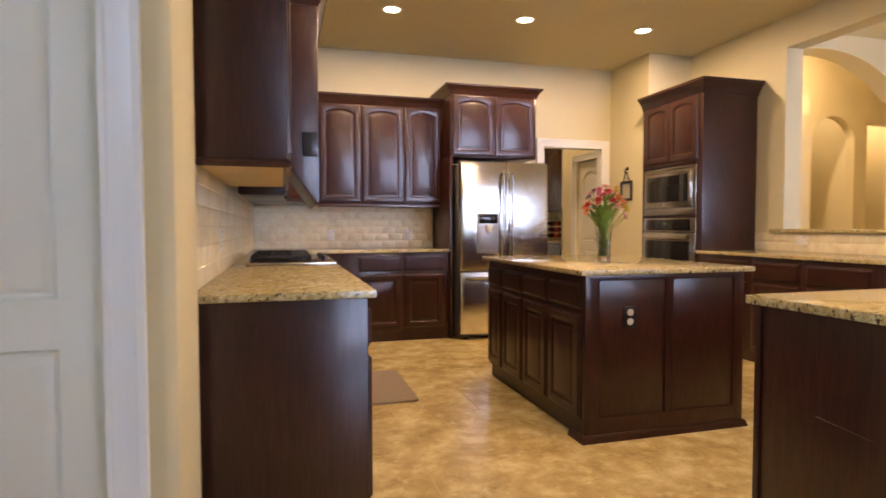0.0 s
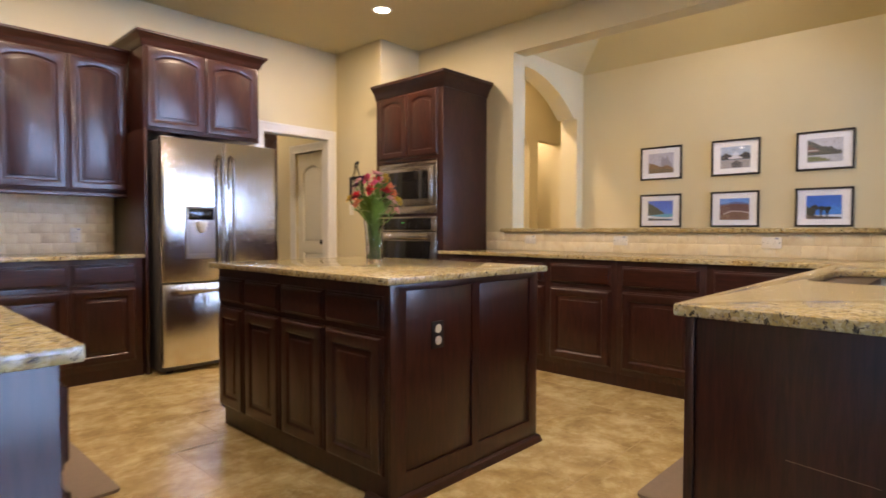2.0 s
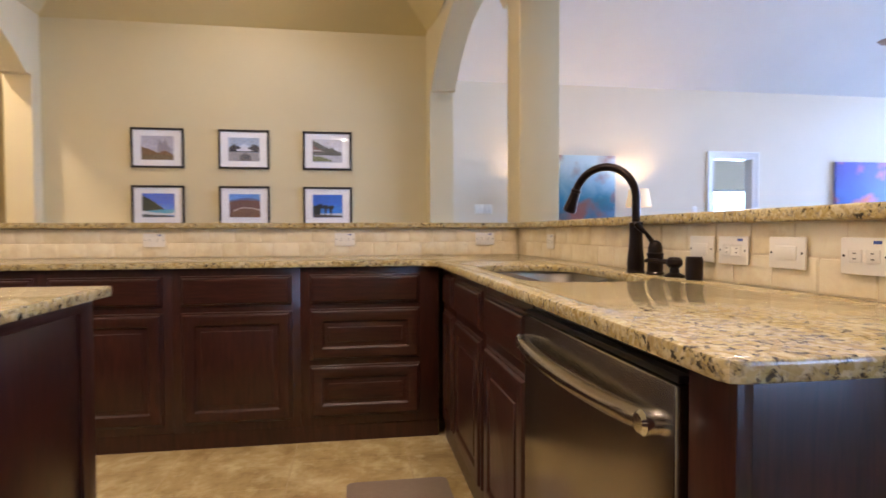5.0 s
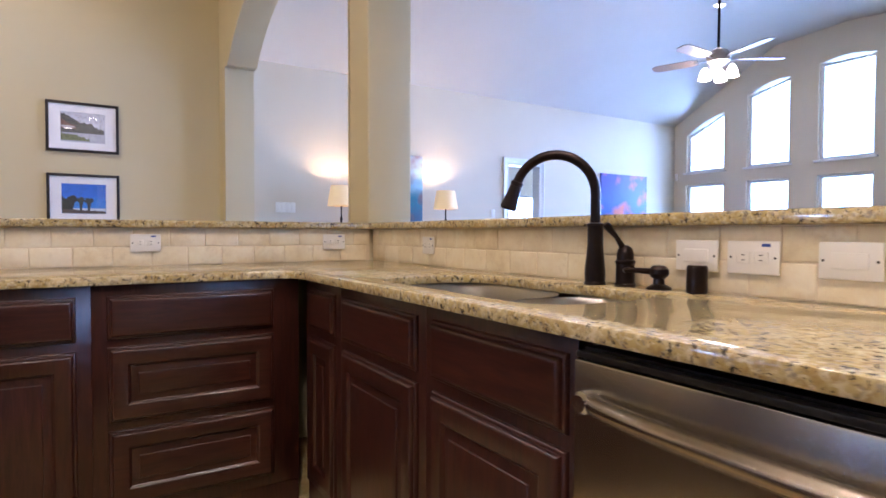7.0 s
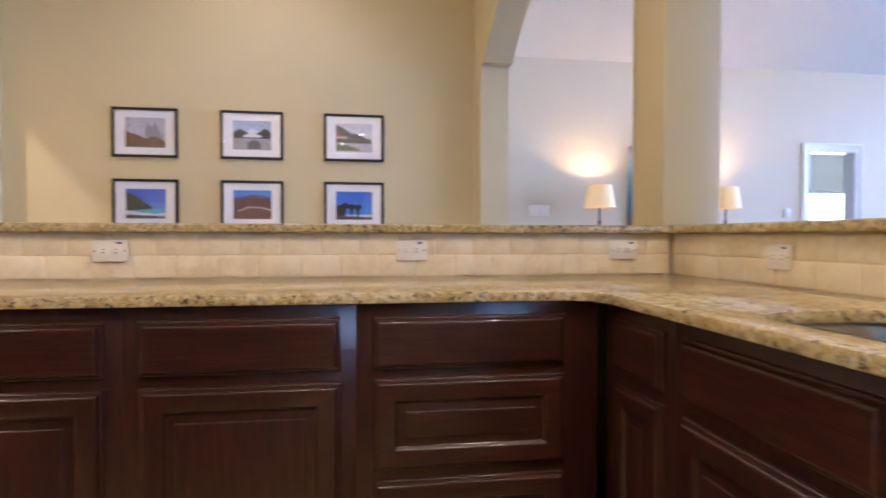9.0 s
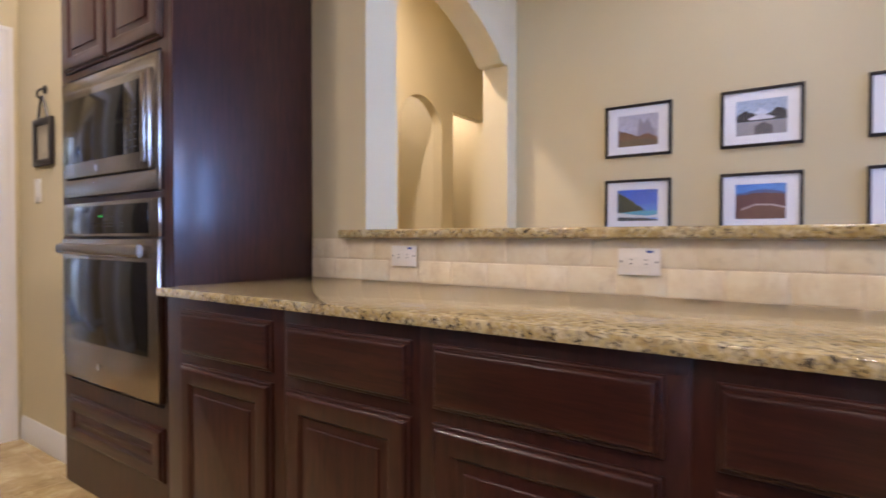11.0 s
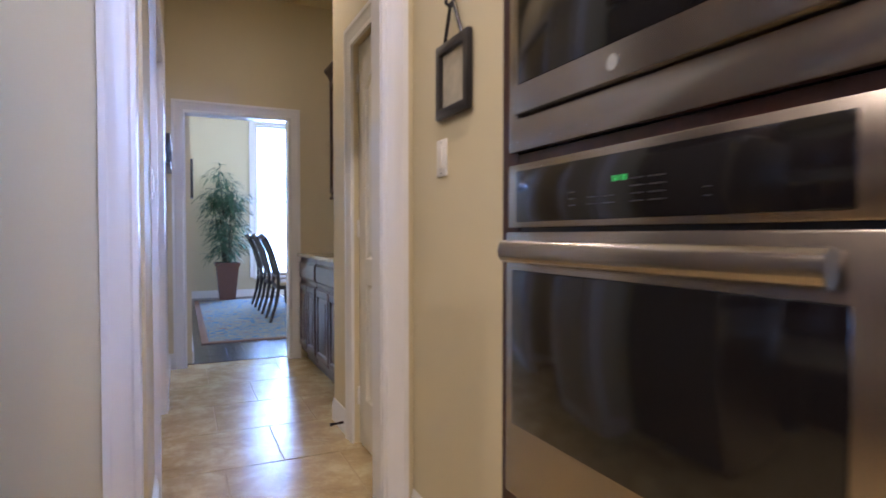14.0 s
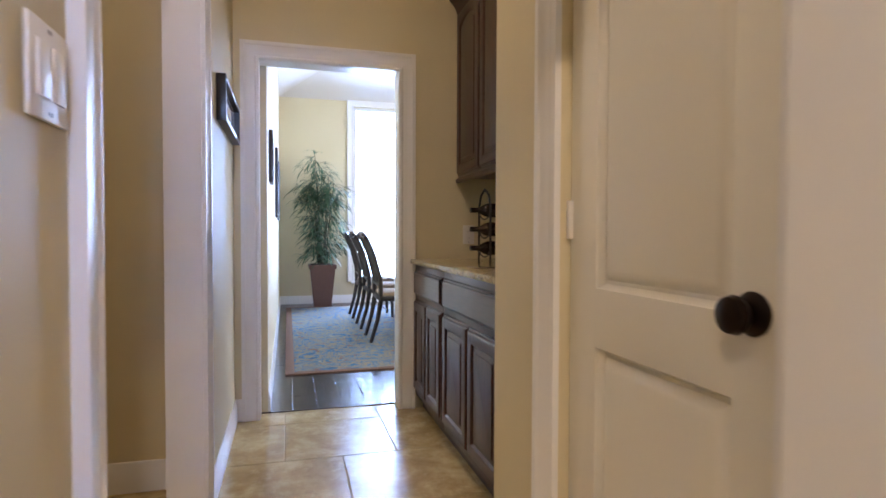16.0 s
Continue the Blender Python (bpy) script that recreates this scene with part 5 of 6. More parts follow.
plate("switch", pose(3.738, 5.85, 1.329, 0, 0, -90), 0.075, 0.120, "white rocker switch below the hanging frame", "switch", "switch")
plate("switch", pose(2.852, 6.585, 1.272, 0, 0, 90), 0.118, 0.120, "white double rocker switch in the passage", "double", "switch")
plate("switch", pose(8.098, 0.165, 1.37, 0, 0, -90), 0.118, 0.120, "white double switch on the living room wall", "double", "switch")
plate("switch", pose(8.098, 0.046, 1.37, 0, 0, -90), 0.118, 0.120, "white double switch on the living room wall", "double", "switch")
plate("outlet", pose(8.098, -2.95, 1.36, 0, 0, -90), 0.075, 0.118, "white wall control beside the doorway", "switch", "switch")
plate("outlet", pose(4.24, 9.178, 1.07), 0.075, 0.118, "white outlet above the passage cabinet", "outlet", "outlet")
plate("outlet", pose(9.35, 7.898, 1.3), 0.118, 0.118, "white wall plate in the lit opening", "double", "switch")

# ---- flowers on the island ----
vs = thing("flower_vase", pose(1.945, 3.33, 0.920), "clear glass vase of mixed red, pink and orange flowers", "vase of flowers")
outer = [(0.043, 0.0), (0.046, 0.004), (0.045, 0.03), (0.047, 0.10), (0.053, 0.18), (0.062, 0.245)]
prof = [(0.001, 0)] + outer + [(r - 0.004, z) for r, z in reversed(outer[2:])] + [(0.037, 0.018), (0.001, 0.016)]
part("vase", turned(prof, 28), GLASS, vs)
part("water", turned([(0.001, 0.019), (0.0365, 0.0195), (0.040, 0.03), (0.0425, 0.10), (0.0445, 0.13), (0.001, 0.13)], 24), WATER, vs)
rng = random.Random(4)
stems, leaves = bmesh.new(), bmesh.new()
heads = {"red": bmesh.new(), "pink": bmesh.new(), "orange": bmesh.new(), "yellow": bmesh.new(), "purple": bmesh.new(), "blush": bmesh.new()}


def leaf_strip(bm, base, direction, length, width, droop, n=5):
    d = Vector(direction).normalized()
    side = d.cross(Vector((0, 0, 1)))
    side = side.normalized() if side.length > 0.05 else Vector((1, 0, 0))
    rows = []
    for i in range(n + 1):
        s = i / n
        p = Vector(base) + d * length * s + Vector((0, 0, -droop * length * s * s))
        w = width * math.sin(math.pi * min(1, 0.12 + 0.88 * s)) + 0.0004
        rows.append((bm.verts.new(p - side * w), bm.verts.new(p + Vector((0, 0, -0.25 * w))), bm.verts.new(p + side * w)))
    for a, b in zip(rows, rows[1:]):
        bm.faces.new((a[0], a[1], b[1], b[0]))
        bm.faces.new((a[1], a[2], b[2], b[1]))


def blossom(bm, at, out, size, petals):
    out = Vector(out).normalized()
    u = out.cross(Vector((0.3, 0.2, 1))).normalized()
    v = out.cross(u)
    for ring, (tilt, ln) in enumerate(((0.25, 1.0), (0.6, 0.8), (1.0, 0.55))):
        for k in range(petals):
            a = 2 * math.pi * (k + 0.5 * ring) / petals + rng.uniform(-0.15, 0.15)
            way = (math.cos(a) * u + math.sin(a) * v) * math.cos(tilt) + out * math.sin(tilt)
            leaf_strip(bm, Vector(at) - out * 0.004, way, size * ln * rng.uniform(0.85, 1.1), size * 0.28, rng.uniform(-0.1, 0.25), 3)


spots = [(-0.13, 0.0, 0.37, "red", 0.05), (-0.09, 0.05, 0.43, "purple", 0.042), (-0.02, -0.03, 0.44, "pink", 0.055), (0.05, 0.03, 0.47, "red", 0.05), (0.10, -0.02, 0.42, "orange", 0.055),
         (0.17, 0.03, 0.39, "orange", 0.048), (0.14, -0.05, 0.35, "yellow", 0.045), (-0.05, 0.06, 0.47, "purple", 0.04), (0.03, -0.07, 0.40, "red", 0.058), (-0.08, -0.06, 0.40, "red", 0.05),
         (0.01, 0.08, 0.48, "pink", 0.05), (0.09, 0.07, 0.46, "blush", 0.055), (-0.12, 0.07, 0.36, "yellow", 0.035), (0.07, -0.06, 0.36, "blush", 0.05), (-0.15, -0.03, 0.33, "orange", 0.04), (0.12, 0.04, 0.49, "yellow", 0.04),
         (0.0, -0.02, 0.50, "blush", 0.045), (-0.10, 0.02, 0.46, "blush", 0.03), (0.16, -0.01, 0.30, "blush", 0.035)]
for x, y, z, c, s in spots:
    a = rng.uniform(0, 6.28)
    tube([(-0.02 * math.cos(a), -0.02 * math.sin(a), 0.02), (x * 0.12, y * 0.12, 0.2), (x * 0.6, y * 0.6, z * 0.78), (x, y, z - 0.005)], 0.0028, 6, stems)
    blossom(heads[c], (x, y, z), (x * 3, y * 3, 0.35), s, 7)
for k in range(46):
    a = rng.uniform(0, 6.28)
    r, z = rng.uniform(0.01, 0.07), rng.uniform(0.24, 0.42)
    leaf_strip(leaves, (r * math.cos(a), r * math.sin(a), z), (math.cos(a), math.sin(a), rng.uniform(0.1, 1.6)), rng.uniform(0.06, 0.13), rng.uniform(0.008, 0.017), rng.uniform(0, 0.5))
for k in range(16):
    a = rng.uniform(0, 6.28)
    leaf_strip(leaves, (0.02 * math.cos(a), 0.02 * math.sin(a), rng.uniform(0.06, 0.18)), (0.3 * math.cos(a), 0.3 * math.sin(a), 1), 0.09, 0.008, 0.0)
for k in range(15):
    a = 2 * math.pi * k / 15 + rng.uniform(-0.2, 0.2)
    leaf_strip(leaves, (0.035 * math.cos(a), 0.035 * math.sin(a), rng.uniform(0.22, 0.28)), (math.cos(a), math.sin(a), rng.uniform(1.0, 2.6)), rng.uniform(0.13, 0.19), rng.uniform(0.022, 0.032), rng.uniform(0.1, 0.4), 6)
for k in range(26):
    a = rng.uniform(0, 6.28)
    r = rng.uniform(0.005, 0.03)
    tube([(r * math.cos(a), r * math.sin(a), 0.022), (0.4 * r * math.cos(a + 0.5), 0.4 * r * math.sin(a + 0.5), 0.13), (1.4 * r * math.cos(a + 1), 1.4 * r * math.sin(a + 1), 0.26)], 0.0036, 6, stems)
GREEN = plain("leaf_green", (0.11, 0.21, 0.030), 0.5, 0, 0.35, 30)
part("stems", stems, GREEN, vs)
part("leaves", leaves, GREEN, vs)
for c, rgb in (("red", (0.62, 0.025, 0.035)), ("pink", (0.72, 0.10, 0.20)), ("orange", (0.75, 0.24, 0.10)), ("yellow", (0.72, 0.50, 0.06)), ("purple", (0.14, 0.02, 0.09)), ("blush", (0.78, 0.40, 0.38))):
    part(c + "_blossoms", heads[c], plain("petal_" + c, rgb, 0.55, 0, 0.2, 40), vs)

# ---- passage cabinets ----
def passage(y, x=3.90):
    return pose(x, y, 0, 0, 0, -90)


TWO = [("drawer", 0.705, 0.853, 1), ("door", 0.125, 0.675, 2)]
base_unit("passage_cabinet", passage(9.172), 0.66, "dark-stained passage cabinet with one drawer and two doors", TWO, depth=0.53, group="passage cabinets", recess=0.05)
base_unit("passage_cabinet", passage(8.512), 0.85, "dark-stained passage cabinet with one drawer and two doors", TWO, depth=0.53, group="passage cabinets", recess=0.05)
base_unit("passage_cabinet", passage(7.662), 0.235, "dark-stained narrow passage cabinet", STD, depth=0.53, group="passage cabinets", recess=0.05)
tagged(part("passage_worktop", solid([[(3.865, 7.425), (4.437, 7.425), (4.437, 9.176), (3.865, 9.176)]], 0.891, 0.920, "z", 0.006), GRANITE), "polished granite worktop in the passage", "worktop")
wall_unit("passage_wall_cabinet", passage(9.172, 4.17), 1.745, 1.42, 2.44, 0.265, "dark-stained passage wall cabinet with crown", 4, crown="f", group="passage cabinets")
wr = thing("wine_rack", pose(4.22, 8.62, 0.920), "black wrought-iron rack holding dark bottles", "wine rack")
for x in (-0.07, 0.07):
    g = tube([(x, -0.09, 0), (x, -0.09, 0.30), (x, -0.06, 0.36), (x, 0, 0.39), (x, 0.06, 0.36), (x, 0.09, 0.30), (x, 0.09, 0)], 0.006, 8)
    part("side_frame", g, IRON, wr)
for z in (0.07, 0.17, 0.27):
    part("cradle", tube([(-0.07, 0.09 * math.cos(a), z + 0.012 - 0.05 * math.sin(a)) for a in [math.pi * i / 8 for i in range(9)]], 0.004, 6), IRON, wr)
    b = tagged(part("wine_bottle", moved(turned([(0.001, 0), (0.037, 0.002), (0.038, 0.19), (0.030, 0.215), (0.014, 0.24), (0.0135, 0.29), (0.001, 0.292)], 18), Matrix.Translation((4.22 + 0.14, 8.62, 0.920 + z + 0.01)) @ pose(0, 0, 0, 0, -90)), plain("bottle_dark", (0.02, 0.008, 0.006), 0.1) if "bottle_dark" not in bpy.data.materials else bpy.data.materials["bottle_dark"]),
               "dark wine bottle lying in the iron rack", "wine bottle", "wine bottles")
    part("foil_band", moved(turned([(0.0385, 0.05), (0.0388, 0.05), (0.0388, 0.14), (0.0385, 0.14)], 18), Matrix.Translation((4.36, 8.62, 0.920 + z + 0.01)) @ pose(0, 0, 0, 0, -90)), plain("label_red", (0.40, 0.06, 0.03), 0.5) if "label_red" not in bpy.data.materials else bpy.data.materials["label_red"], b, "red bottle label")

# ---- dining room ----
rug = thing("rug", pose(0, 0, 0), "blue patterned rug with brown border on dark planks", "rug")
rm = Mat("rug_pile", 0.95).world()
pat = rm.ramp(rm.noise(4.2, 6, 0.65, None, 2.2), [(0.32, (0.02, 0.07, 0.15)), (0.43, (0.04, 0.16, 0.28)), (0.50, (0.30, 0.23, 0.12)), (0.57, (0.05, 0.15, 0.24)), (0.68, (0.36, 0.31, 0.20))])
rm.color(rm.mix(pat, (0.22, 0.08, 0.04), rm.ramp(rm.noise(9, 3), [(0.60, 0.0), (0.66, 0.7)])))
rm.bump(rm.noise(220, 2), 0.5, 0.004)
part("rug_field", box(3.19, 6.2, 10.24, 14.05, 0.002, 0.014, 0.004), rm.m, rug)
bd = solid([[(3.12, 10.17), (6.27, 10.17), (6.27, 14.12), (3.12, 14.12)], [(3.19, 10.24), (6.20, 10.24), (6.20, 14.05), (3.19, 14.05)]], 0.002, 0.013, "z", 0.003)
part("border", bd, plain("rug_border", (0.16, 0.085, 0.05), 0.95, 0, 0.3, 60, 0.3), rug)


def chair(m):
    t = thing("dining_chair", m, "black wooden dining chair with curved slatted back and tan seat", "chair", "chairs round the table")
    part("seat_frame", box(-0.23, 0.23, -0.22, 0.22, 0.40, 0.45, 0.012), BLACKWOOD, t)
    part("seat", box(-0.225, 0.225, -0.215, 0.20, 0.448, 0.49, 0.018), plain("seat_fabric", (0.34, 0.26, 0.18), 0.9, 0, 0.15, 50), t, "tan upholstered seat")
    for x in (-0.20, 0.20):
        part("leg", tube([(x, -0.19, 0.41), (x, -0.195, 0.2), (x, -0.20, 0.0)], [0.024, 0.02, 0.016], 8), BLACKWOOD, t)
        part("back_post", tube([(x, 0.30, 0.0), (x, 0.235, 0.22), (x, 0.20, 0.42), (x * 1.02, 0.21, 0.62), (x * 1.04, 0.27, 0.85), (x * 1.0, 0.35, 1.03), (x, 0.385, 1.06)], [0.018, 0.021, 0.025, 0.022, 0.020, 0.020, 0.014], 8), BLACKWOOD, t)
    part("top_rail", tube([(-0.23, 0.355, 1.02), (-0.10, 0.37, 1.055), (0.10, 0.37, 1.055), (0.23, 0.355, 1.02)], [0.022, 0.03, 0.03, 0.022], 8), BLACKWOOD, t)
    part("cross_rail", tube([(-0.2, 0.215, 0.56), (0.2, 0.215, 0.56)], 0.016, 8), BLACKWOOD, t)
    for k in range(4):
        x = -0.11 + 0.0733 * k
        part("slat", tube([(x, 0.215, 0.56), (x * 0.55, 0.235, 0.74), (x * 0.8, 0.29, 0.90), (x * 1.3, 0.36, 1.04)], [0.011, 0.010, 0.010, 0.010], 6), BLACKWOOD, t)
    part("stretcher", tube([(-0.2, 0.0, 0.2), (0.2, 0.0, 0.2)], 0.011, 6), BLACKWOOD, t)
    return t


first = chair(pose(4.22, 11.45, 0.012, 0, 0, 90))
for y in (12.25, 13.05):
    copy_thing(first, pose(4.22, y, 0.012, 0, 0, 90))
copy_thing(first, pose(4.93, 13.62, 0.012, 0, 0, 0))
for y in (11.45, 12.25, 13.05):
    copy_thing(first, pose(5.75, y, 0.012, 0, 0, -90))
tb = thing("dining_table", pose(4.98, 12.2, 0.012), "dark wooden dining table with turned legs", "table")
part("tabletop", box(-0.52, 0.52, -1.1, 1.1, 0.715, 0.755, 0.012), BLACKWOOD, tb)
part("apron", box(-0.44, 0.44, -1.0, 1.0, 0.62, 0.716, 0.004), BLACKWOOD, tb)
for x in (-0.42, 0.42):
    for y in (-0.98, 0.98):
        part("leg", moved(turned([(0.03, 0), (0.035, 0.05), (0.028, 0.10), (0.045, 0.35), (0.03, 0.45), (0.045, 0.50), (0.045, 0.65)], 12), Matrix.Translation((x, y, 0))), BLACKWOOD, tb)

pl = thing("potted_bamboo", pose(3.63, 14.22, 0), "tall bamboo palm in a square brown tapered pot", "potted plant")
pot = bmesh.new()
for z0, z1, a, b in ((0.0, 0.56, 0.12, 0.175), (0.56, 0.62, 0.19, 0.195)):
    lo = [pot.verts.new((sx * a, sy * a, z0)) for sx, sy in ((-1, -1), (1, -1), (1, 1), (-1, 1))]
    hi = [pot.verts.new((sx * b, sy * b, z1)) for sx, sy in ((-1, -1), (1, -1), (1, 1), (-1, 1))]
    pot.faces.new(lo)
    pot.faces.new(hi)
    for k in range(4):
        pot.faces.new((lo[k], lo[(k + 1) % 4], hi[(k + 1) % 4], hi[k]))
part("pot", pot, plain("brown_pot", (0.12, 0.055, 0.035), 0.4, 0, 0.15), pl)
part("soil", box(-0.16, 0.16, -0.16, 0.16, 0.60, 0.625), plain("soil", (0.04, 0.03, 0.02), 0.95), pl)
foliage = bmesh.new()
cane_m = plain("cane", (0.05, 0.05, 0.02), 0.5)
for k in range(11):
    a, r = rng.uniform(0, 6.28), rng.uniform(0.02, 0.09)
    ln = rng.uniform(0.9, 1.5) if k else 1.58
    lean = rng.uniform(0.03, 0.13)
    pts = [(r * math.cos(a) * (1 + s * 1.2) + lean * s * s * math.cos(a), r * math.sin(a) * (1 + s * 1.2) + lean * s * s * math.sin(a), 0.60 + ln * s) for s in [i / 6 for i in range(7)]]
    stem = tube(pts, [0.010 - 0.001 * i for i in range(7)], 6)
    for j in range(26):
        s = rng.uniform(0.08, 1.0) if j > 6 else rng.uniform(0.85, 1.0)
        i = min(5, int(s * 6))
        base = Vector(pts[i]).lerp(Vector(pts[i + 1]), s * 6 - i)
        b = rng.uniform(0, 6.28)
        reach = rng.uniform(0.10, 0.36) * (0.55 + 0.6 * math.sin(math.pi * min(1, s * 0.9 + 0.12)))
        twig = base + Vector((math.cos(b) * reach, math.sin(b) * reach, rng.uniform(0.0, 0.12)))
        tube([base, base.lerp(twig, 0.5) + Vector((0, 0, 0.02)), twig], 0.002, 3, stem)
        for q in range(5):
            c = b + rng.uniform(-1.3, 1.3)
            leaf_strip(foliage, base.lerp(twig, rng.uniform(0.35, 1.0)), (math.cos(c), math.sin(c), rng.uniform(-0.5, 0.5)), rng.uniform(0.12, 0.24), rng.uniform(0.008, 0.013), rng.uniform(0.2, 0.7), 3)
    part("cane", stem, cane_m, pl)
part("leaves", foliage, plain("bamboo_leaf", (0.05, 0.12, 0.055), 0.45, 0, 0.45, 6), pl)

# ---- windows ----
def window(name, m, w, z0, z1, label, mull=0, rise=0.0, blind=False, depth=0.10):
    """A window: local x along the wall from the opening's left edge, face towards -y, rise: by how much the top climbs to the right."""
    t = tagged(new(name), label, "window", "", "structure")
    t.matrix_world = m
    f = 0.045
    fr = solid([[(0, z0), (w, z0), (w, z1 + max(0, rise)), (0, z1 - min(0, rise))], [(f, z0 + f), (w - f, z0 + f), (w - f, z1 + max(0, rise) - f), (f, z1 - min(0, rise) - f)]], depth - 0.04, depth, "y")
    part("window_frame", fr, WHITE, t)
    part("pane", solid([[(f, z0 + f), (w - f, z0 + f), (w - f, z1 + max(0, rise) - f), (f, z1 - min(0, rise) - f)]], depth - 0.022, depth - 0.016, "y"), GLASS, t).visible_shadow = False
    part("window_sill", box(-0.04, w + 0.04, -0.05, depth - 0.04, z0 - 0.03, z0, 0.005), WHITE, t)
    for k in range(mull):
        z = z0 + (z1 - z0) * (k + 1) / (mull + 1)
        part("muntin", box(f, w - f, depth - 0.035, depth - 0.008, z - 0.012, z + 0.012), WHITE, t)
    if blind:
        n = 22
        sl = bmesh.new()
        for k in range(n):
            z = z0 + 0.05 + (z1 - z0 - 0.09) * k / (n - 1)
            add_box(sl, f, w - f, 0.02, 0.05, z - 0.001, z + 0.0015)
        part("blind", sl, WHITE, t, "white slatted blind, open")
    return t


for k, ((a, b), (hz, lz)) in enumerate(zip(WX, WT)):
    m = pose(b, -7.15, 0, 0, 0, 180)
    if k < 2:
        window("window_%d" % (k + 1), m, b - a, 2.17, lz, "tall white-framed raked living room window", 0, -(hz - lz))
    else:
        window("window_%d" % (k + 1), m, b - a, 2.17, lz, "tall white-framed raked living room window", 0, hz - lz)
    window("window_low_%d" % (k + 1), m, b - a, 0.45, 1.95, "white-framed lower window with slatted blind", 0, 0, True)
window("window_dining", pose(4.13, 14.60, 0), 0.92, 0.33, 3.02, "tall white-framed dining room window", 1)
casing("window_casing_dining", pose(4.13, 14.60, 0.33), 0.92, 2.69, "white casing of the dining window")
window("window_dining_side", pose(7.2, 13.4, 0, 0, 0, -90), 2.8, 0.6, 2.6, "unseen white-framed window, added to light the dining room", 1)
window("window_breakfast", pose(-3.2, -1.8, 0, 0, 0, 90), 2.2, 1.3, 2.4, "unseen white-framed window, added to light the breakfast door", 1)
window("window_bedroom", pose(10.4, -4.7, 0, 0, 0, -90), 2.2, 1.22, 1.85, "white-framed window beyond the doorway", 0)
# glowing sheets stand for outdoor light; west and east ones serve added windows
for nm, bx in (("backdrop_south", (-5.0, 10.5, -10.0, -9.95, -0.2, 7)), ("backdrop_north", (2.5, 8.6, 16.4, 16.45, -0.2, 5)),
               ("backdrop_east", (9.0, 9.05, 9.6, 16.0, -0.2, 4.5)), ("backdrop_west", (-5.05, -5.0, -6.0, 4.0, -0.2, 4.5)), ("backdrop_bedroom", (11.6, 11.65, -9.0, -0.5, -0.2, 3.5))):
    setting(nm, box(*bx), DAYGLOW, "bright overcast daylight outside the window", "backdrop")

# ---- living room things ----
def floor_lamp(x, y):
    t = thing("floor_lamp", pose(x, y, 0), "dark slender floor lamp with a lit cream shade", "lamp", "pair of lamps")
    part("stand", turned([(0.001, 0), (0.13, 0), (0.13, 0.015), (0.03, 0.03), (0.012, 0.06), (0.010, 0.7), (0.018, 0.75), (0.010, 0.80), (0.010, 1.2), (0.018, 1.24), (0.009, 1.27), (0.009, 1.40), (0.001, 1.41)], 16), BRONZE, t)
    sm = Mat("lamp_shade", 0.8).color((0.80, 0.66, 0.42)).glow((1.0, 0.66, 0.28), 0.30)
    part("shade", turned([(0.165, 1.39), (0.125, 1.63), (0.122, 1.63), (0.162, 1.39)], 28), sm.m, t)
    part("bulb", turned([(0.001, 1.42), (0.03, 1.44), (0.035, 1.49), (0.02, 1.53), (0.001, 1.54)], 12), BULB, t)
    lamp("lamp_light", "POINT", pose(x, y, 1.52), 44, (1.0, 0.74, 0.42), soft=0.05)


floor_lamp(7.80, -1.945)
floor_lamp(7.80, -0.475)
fan = thing("ceiling_fan", pose(4.95, -3.5, 0), "five-bladed ceiling fan on a long rod, lights lit", "ceiling fan")
part("rod", tube([(0, 0, 2.98), (0, 0, 4.12)], 0.014, 10), BRONZE, fan)
part("canopy", turned([(0.001, 4.04), (0.03, 4.04), (0.07, 4.10), (0.07, 4.12), (0.001, 4.12)], 20), BRONZE, fan)
part("motor", turned([(0.001, 2.83), (0.07, 2.83), (0.11, 2.86), (0.12, 2.92), (0.09, 2.97), (0.03, 3.0), (0.001, 3.0)], 24), plain("fan_grey", (0.25, 0.23, 0.22), 0.4, 0.4), fan)
for k in range(5):
    m = pose(0, 0, 2.89, 0, 0, 72 * k + 20)
    b = bmesh.new()
    merge(b, solid([[(0.20, -0.05), (0.28, -0.07), (0.62, -0.075), (0.67, -0.04), (0.67, 0.04), (0.62, 0.075), (0.28, 0.07), (0.20, 0.05)]], -0.004, 0.004), m @ pose(0, 0, 0, 10))
    bl = part("blade", b, plain("fan_blade", (0.30, 0.22, 0.18), 0.4) if "fan_blade" not in bpy.data.materials else bpy.data.materials["fan_blade"], fan)
    part("blade_arm", moved(box(0.10, 0.24, -0.015, 0.015, -0.008, 0.0, 0.002), m), BRONZE, bl)
for k in range(4):
    a = math.pi / 2 * k + 0.4
    part("light_shade", moved(turned([(0.02, 0.09), (0.035, 0.07), (0.055, 0.02), (0.062, -0.03), (0.058, -0.03), (0.04, 0.03), (0.001, 0.05)], 16), Matrix.Translation((0.13 * math.cos(a), 0.13 * math.sin(a), 2.72))), glow("fan_glass", (1.0, 0.93, 0.80), 22) if "fan_glass" not in bpy.data.materials else bpy.data.materials["fan_glass"], fan)
lamp("fan_light", "POINT", pose(4.95, -3.5, 2.60), 28, (1.0, 0.88, 0.70), soft=0.12)
for x, y, z in ((5.9, -5.0, 4.078), (5.9, -1.5, 4.078)):
    downlight(x, y, z, 14)
vent = thing("ceiling_vent", pose(4.55, -5.3, 4.06), "white slatted ceiling vent", "vent")
part("frame", solid([[(-0.2, -0.1), (0.2, -0.1), (0.2, 0.1), (-0.2, 0.1)], [(-0.17, -0.07), (0.17, -0.07), (0.17, 0.07), (-0.17, 0.07)]], -0.01, 0.03), WHITE, vent)
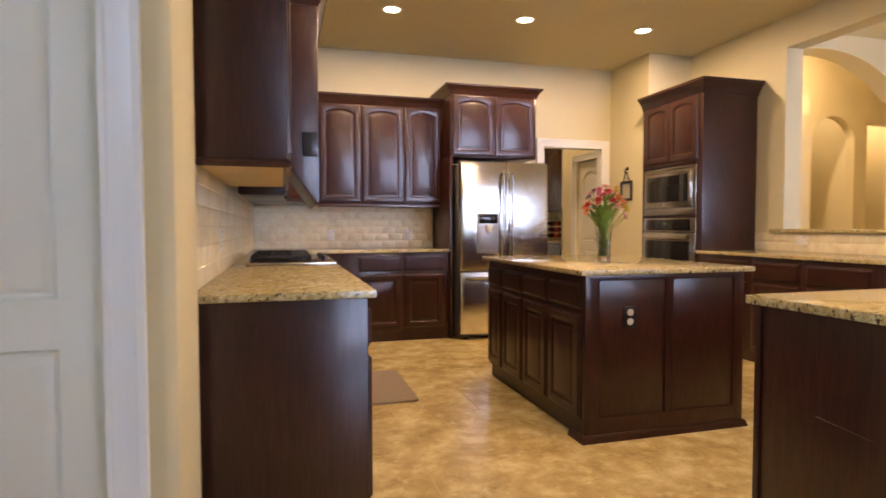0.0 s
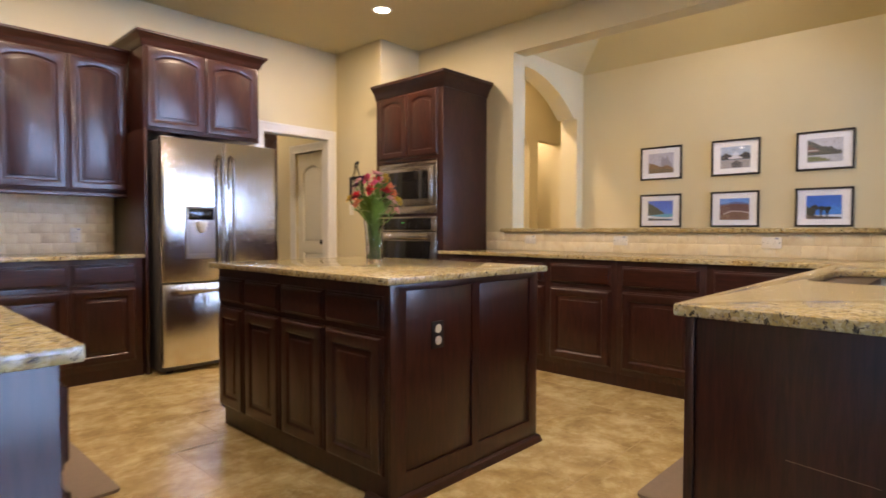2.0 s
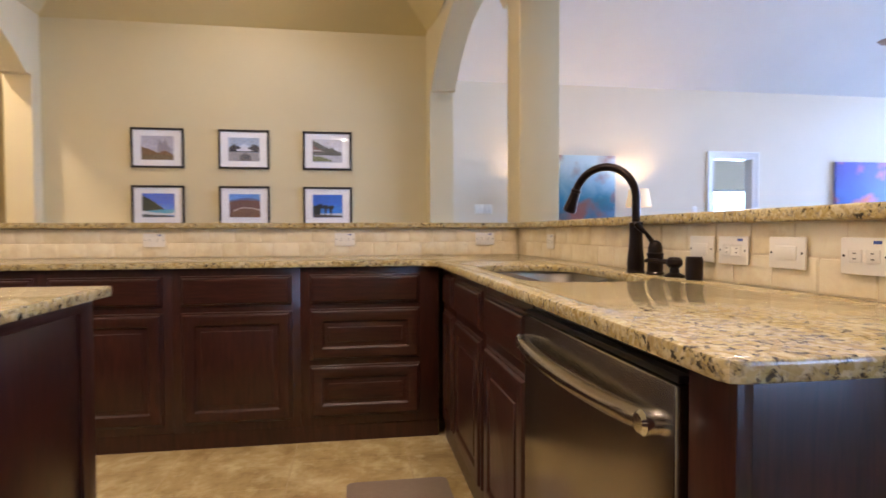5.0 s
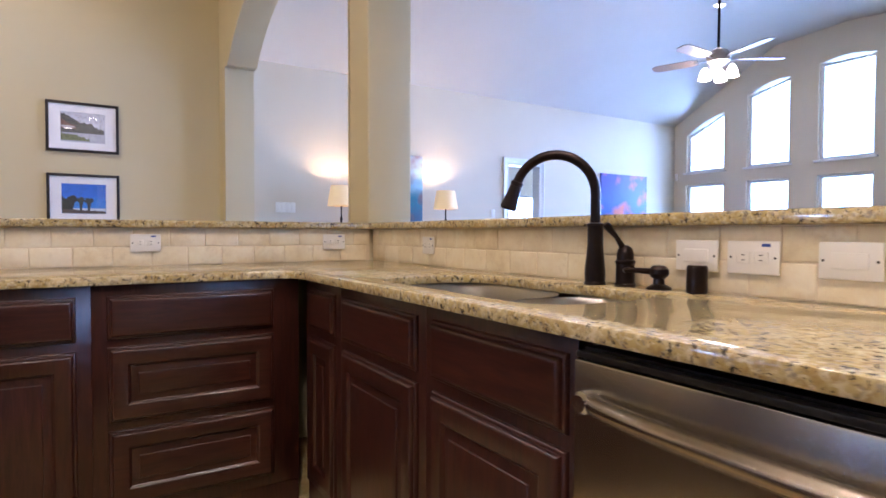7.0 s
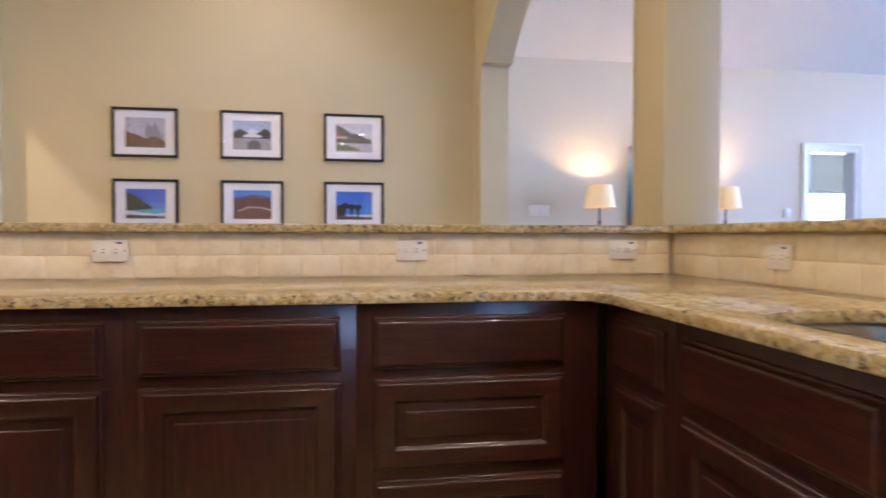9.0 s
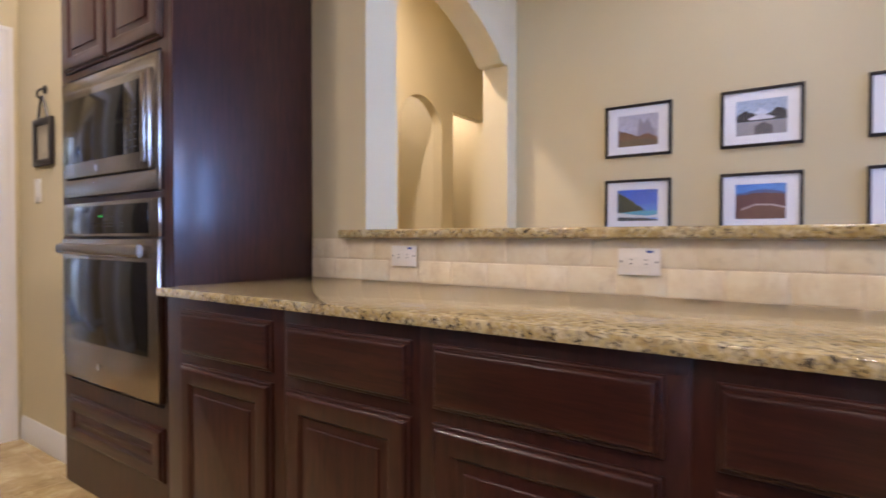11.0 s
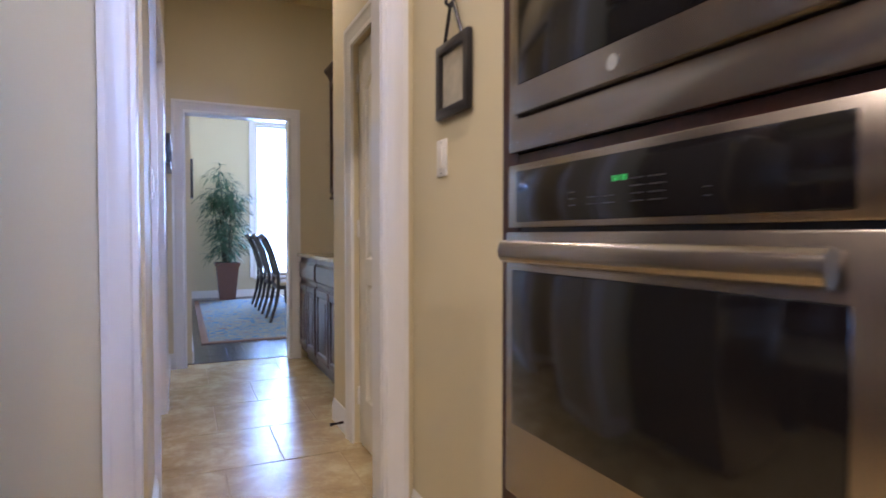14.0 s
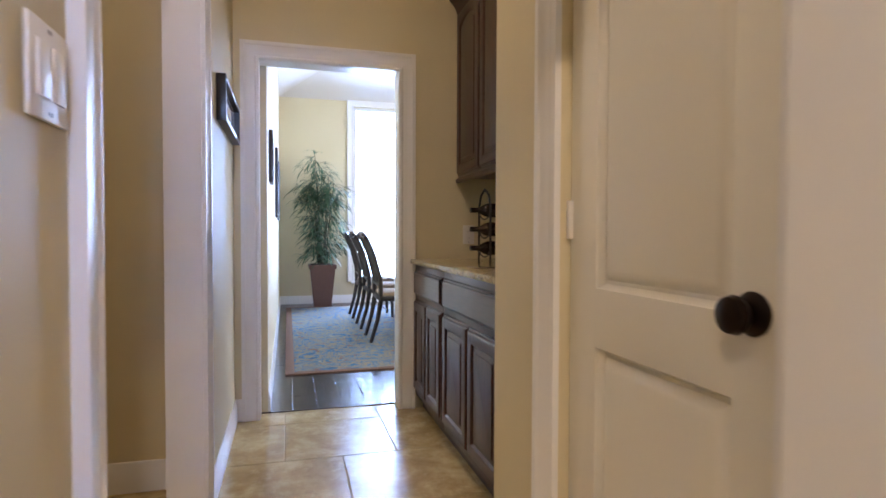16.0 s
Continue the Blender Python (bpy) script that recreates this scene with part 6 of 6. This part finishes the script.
part("backing", box(-0.17, 0.17, -0.07, 0.07, 0.015, 0.02), SLOT, vent)
for k in range(6):
    part("slat", box(-0.17, 0.17, -0.062 + 0.022 * k, -0.050 + 0.022 * k, -0.004, 0.0), WHITE, vent)
tagged(part("corner_sensor", box(8.02, 8.06, -7.148, -7.10, 2.05, 2.17, 0.006), PLATE), "small white alarm sensor in the room corner", "sensor")

# ---- pieces: splash tiles, floor tiles, planks ----
def piece_meshes(name, w, d, h, bevel, material, count=3, jitter=0.0, smooth=False):
    made = []
    for k in range(count):
        b = box(0, w, 0, d, 0, h, bevel)
        for v in b.verts:
            v.co += Vector((rng.uniform(-jitter, jitter), rng.uniform(-jitter, jitter) * 0.5, rng.uniform(-jitter, jitter)))
        made.append(finish(b, name, material, smooth))
    return made


TW, TH, TG = 0.150, 0.0725, 0.002
tiles = piece_meshes("splash_tile", TW - TG, 0.012, TH - TG, 0.005, SPLASH, 4, 0.0012, True)
half = piece_meshes("splash_tile_cut", TW / 2 - TG, 0.012, TH - TG, 0.005, SPLASH, 2, 0.0012, True)


def splash(parent, m, length, height, z0=0.921):
    """Tiles in running bond on a wall: local x along it, face towards -y."""
    part("grout_bed", moved(box(0, length, -0.0125, -0.001, z0 - 0.001, z0 + height), m), SPLASHG, parent)
    rows = max(1, round(height / TH))
    sz = height / rows / TH
    for r in range(rows):
        x = 0.0
        if r % 2:
            ob = new("tile", rng.choice(half))
            ob.matrix_world = m @ Matrix.Translation((0, -0.016 + rng.uniform(-0.0012, 0.0012), z0 + r * TH * sz)) @ Matrix.Diagonal((1, 1, sz, 1))
            ob.parent = parent
            x = TW / 2
        while x + TW * 0.3 < length:
            last = min(1.0, (length - x) / TW)
            ob = new("tile", rng.choice(tiles))
            ob.matrix_world = m @ Matrix.Translation((x, -0.016 + rng.uniform(-0.0012, 0.0012), z0 + r * TH * sz)) @ Matrix.Diagonal((last, 1, sz, 1))
            ob.parent = parent
            x += TW


splash(w_half, pose(4.29, 4.392, 0, 0, 0, -90), 3.62, 0.1675)
splash(w_pen, pose(4.27, 0.74, 0, 0, 0, 180), 3.0, 0.1675)
splash(w_left, pose(-0.50, 1.90, 0, 0, 0, 90), 4.2, 0.465)
splash(w_back, pose(-0.48, 6.12, 0), 1.93, 0.465)

P = 0.535
ft = piece_meshes("floor_tile", P - 0.006, P - 0.006, 0.010, 0.0015, FLOORT, 3, 0.0)
floor = bpy.data.objects["floor_base"]
for j in range(-1, 17):
    y = 0.495 + P * j
    off = 0.0 if j % 2 else P / 2
    for i in range(-2, 9):
        x = -0.62 + off + P * i
        if x > 4.3 or x + P < -0.66 or (y > 6.2 and (x > 4.3 or x + P < 1.2)) or y + P > 9.30:
            continue
        ob = new("floor_tile", rng.choice(ft))
        ob.matrix_world = pose(x + 0.003, y + 0.003, -0.0098 + rng.uniform(-0.0004, 0.0004))
        ob.parent = floor
strip = piece_meshes("floor_tile_cut", P - 0.006, 0.232, 0.010, 0.0015, FLOORT, 1)
for i in range(0, 9):
    ob = new("floor_tile", strip[0])
    ob.matrix_world = pose(-0.62 + P * i, 9.058, -0.0098)
    ob.parent = floor
dfloor = bpy.data.objects["floor_dining_base"]
pk = piece_meshes("plank", 0.148, 1.24, 0.012, 0.0015, PLANKW, 3)
for i in range(28):
    x = 3.02 + 0.15 * i
    for j in range(5):
        y = 9.29 - (0.31 * (i * 7 % 4)) + 1.243 * j
        if y > 14.5:
            continue
        ob = new("plank", pk[(i + j) % 3])
        s = 1.0
        if y < 9.302:
            s = (y + 1.24 - 9.302) / 1.24
            y = 9.302
        ob.matrix_world = pose(x, y, -0.010) @ Matrix.Diagonal((1, s, 1, 1))
        ob.parent = dfloor
setting("threshold", box(2.985, 3.797, 9.285, 9.30, -0.003, 0.006, 0.002), PLANKW, "thin dark threshold strip between tile and planks", "floor trim")
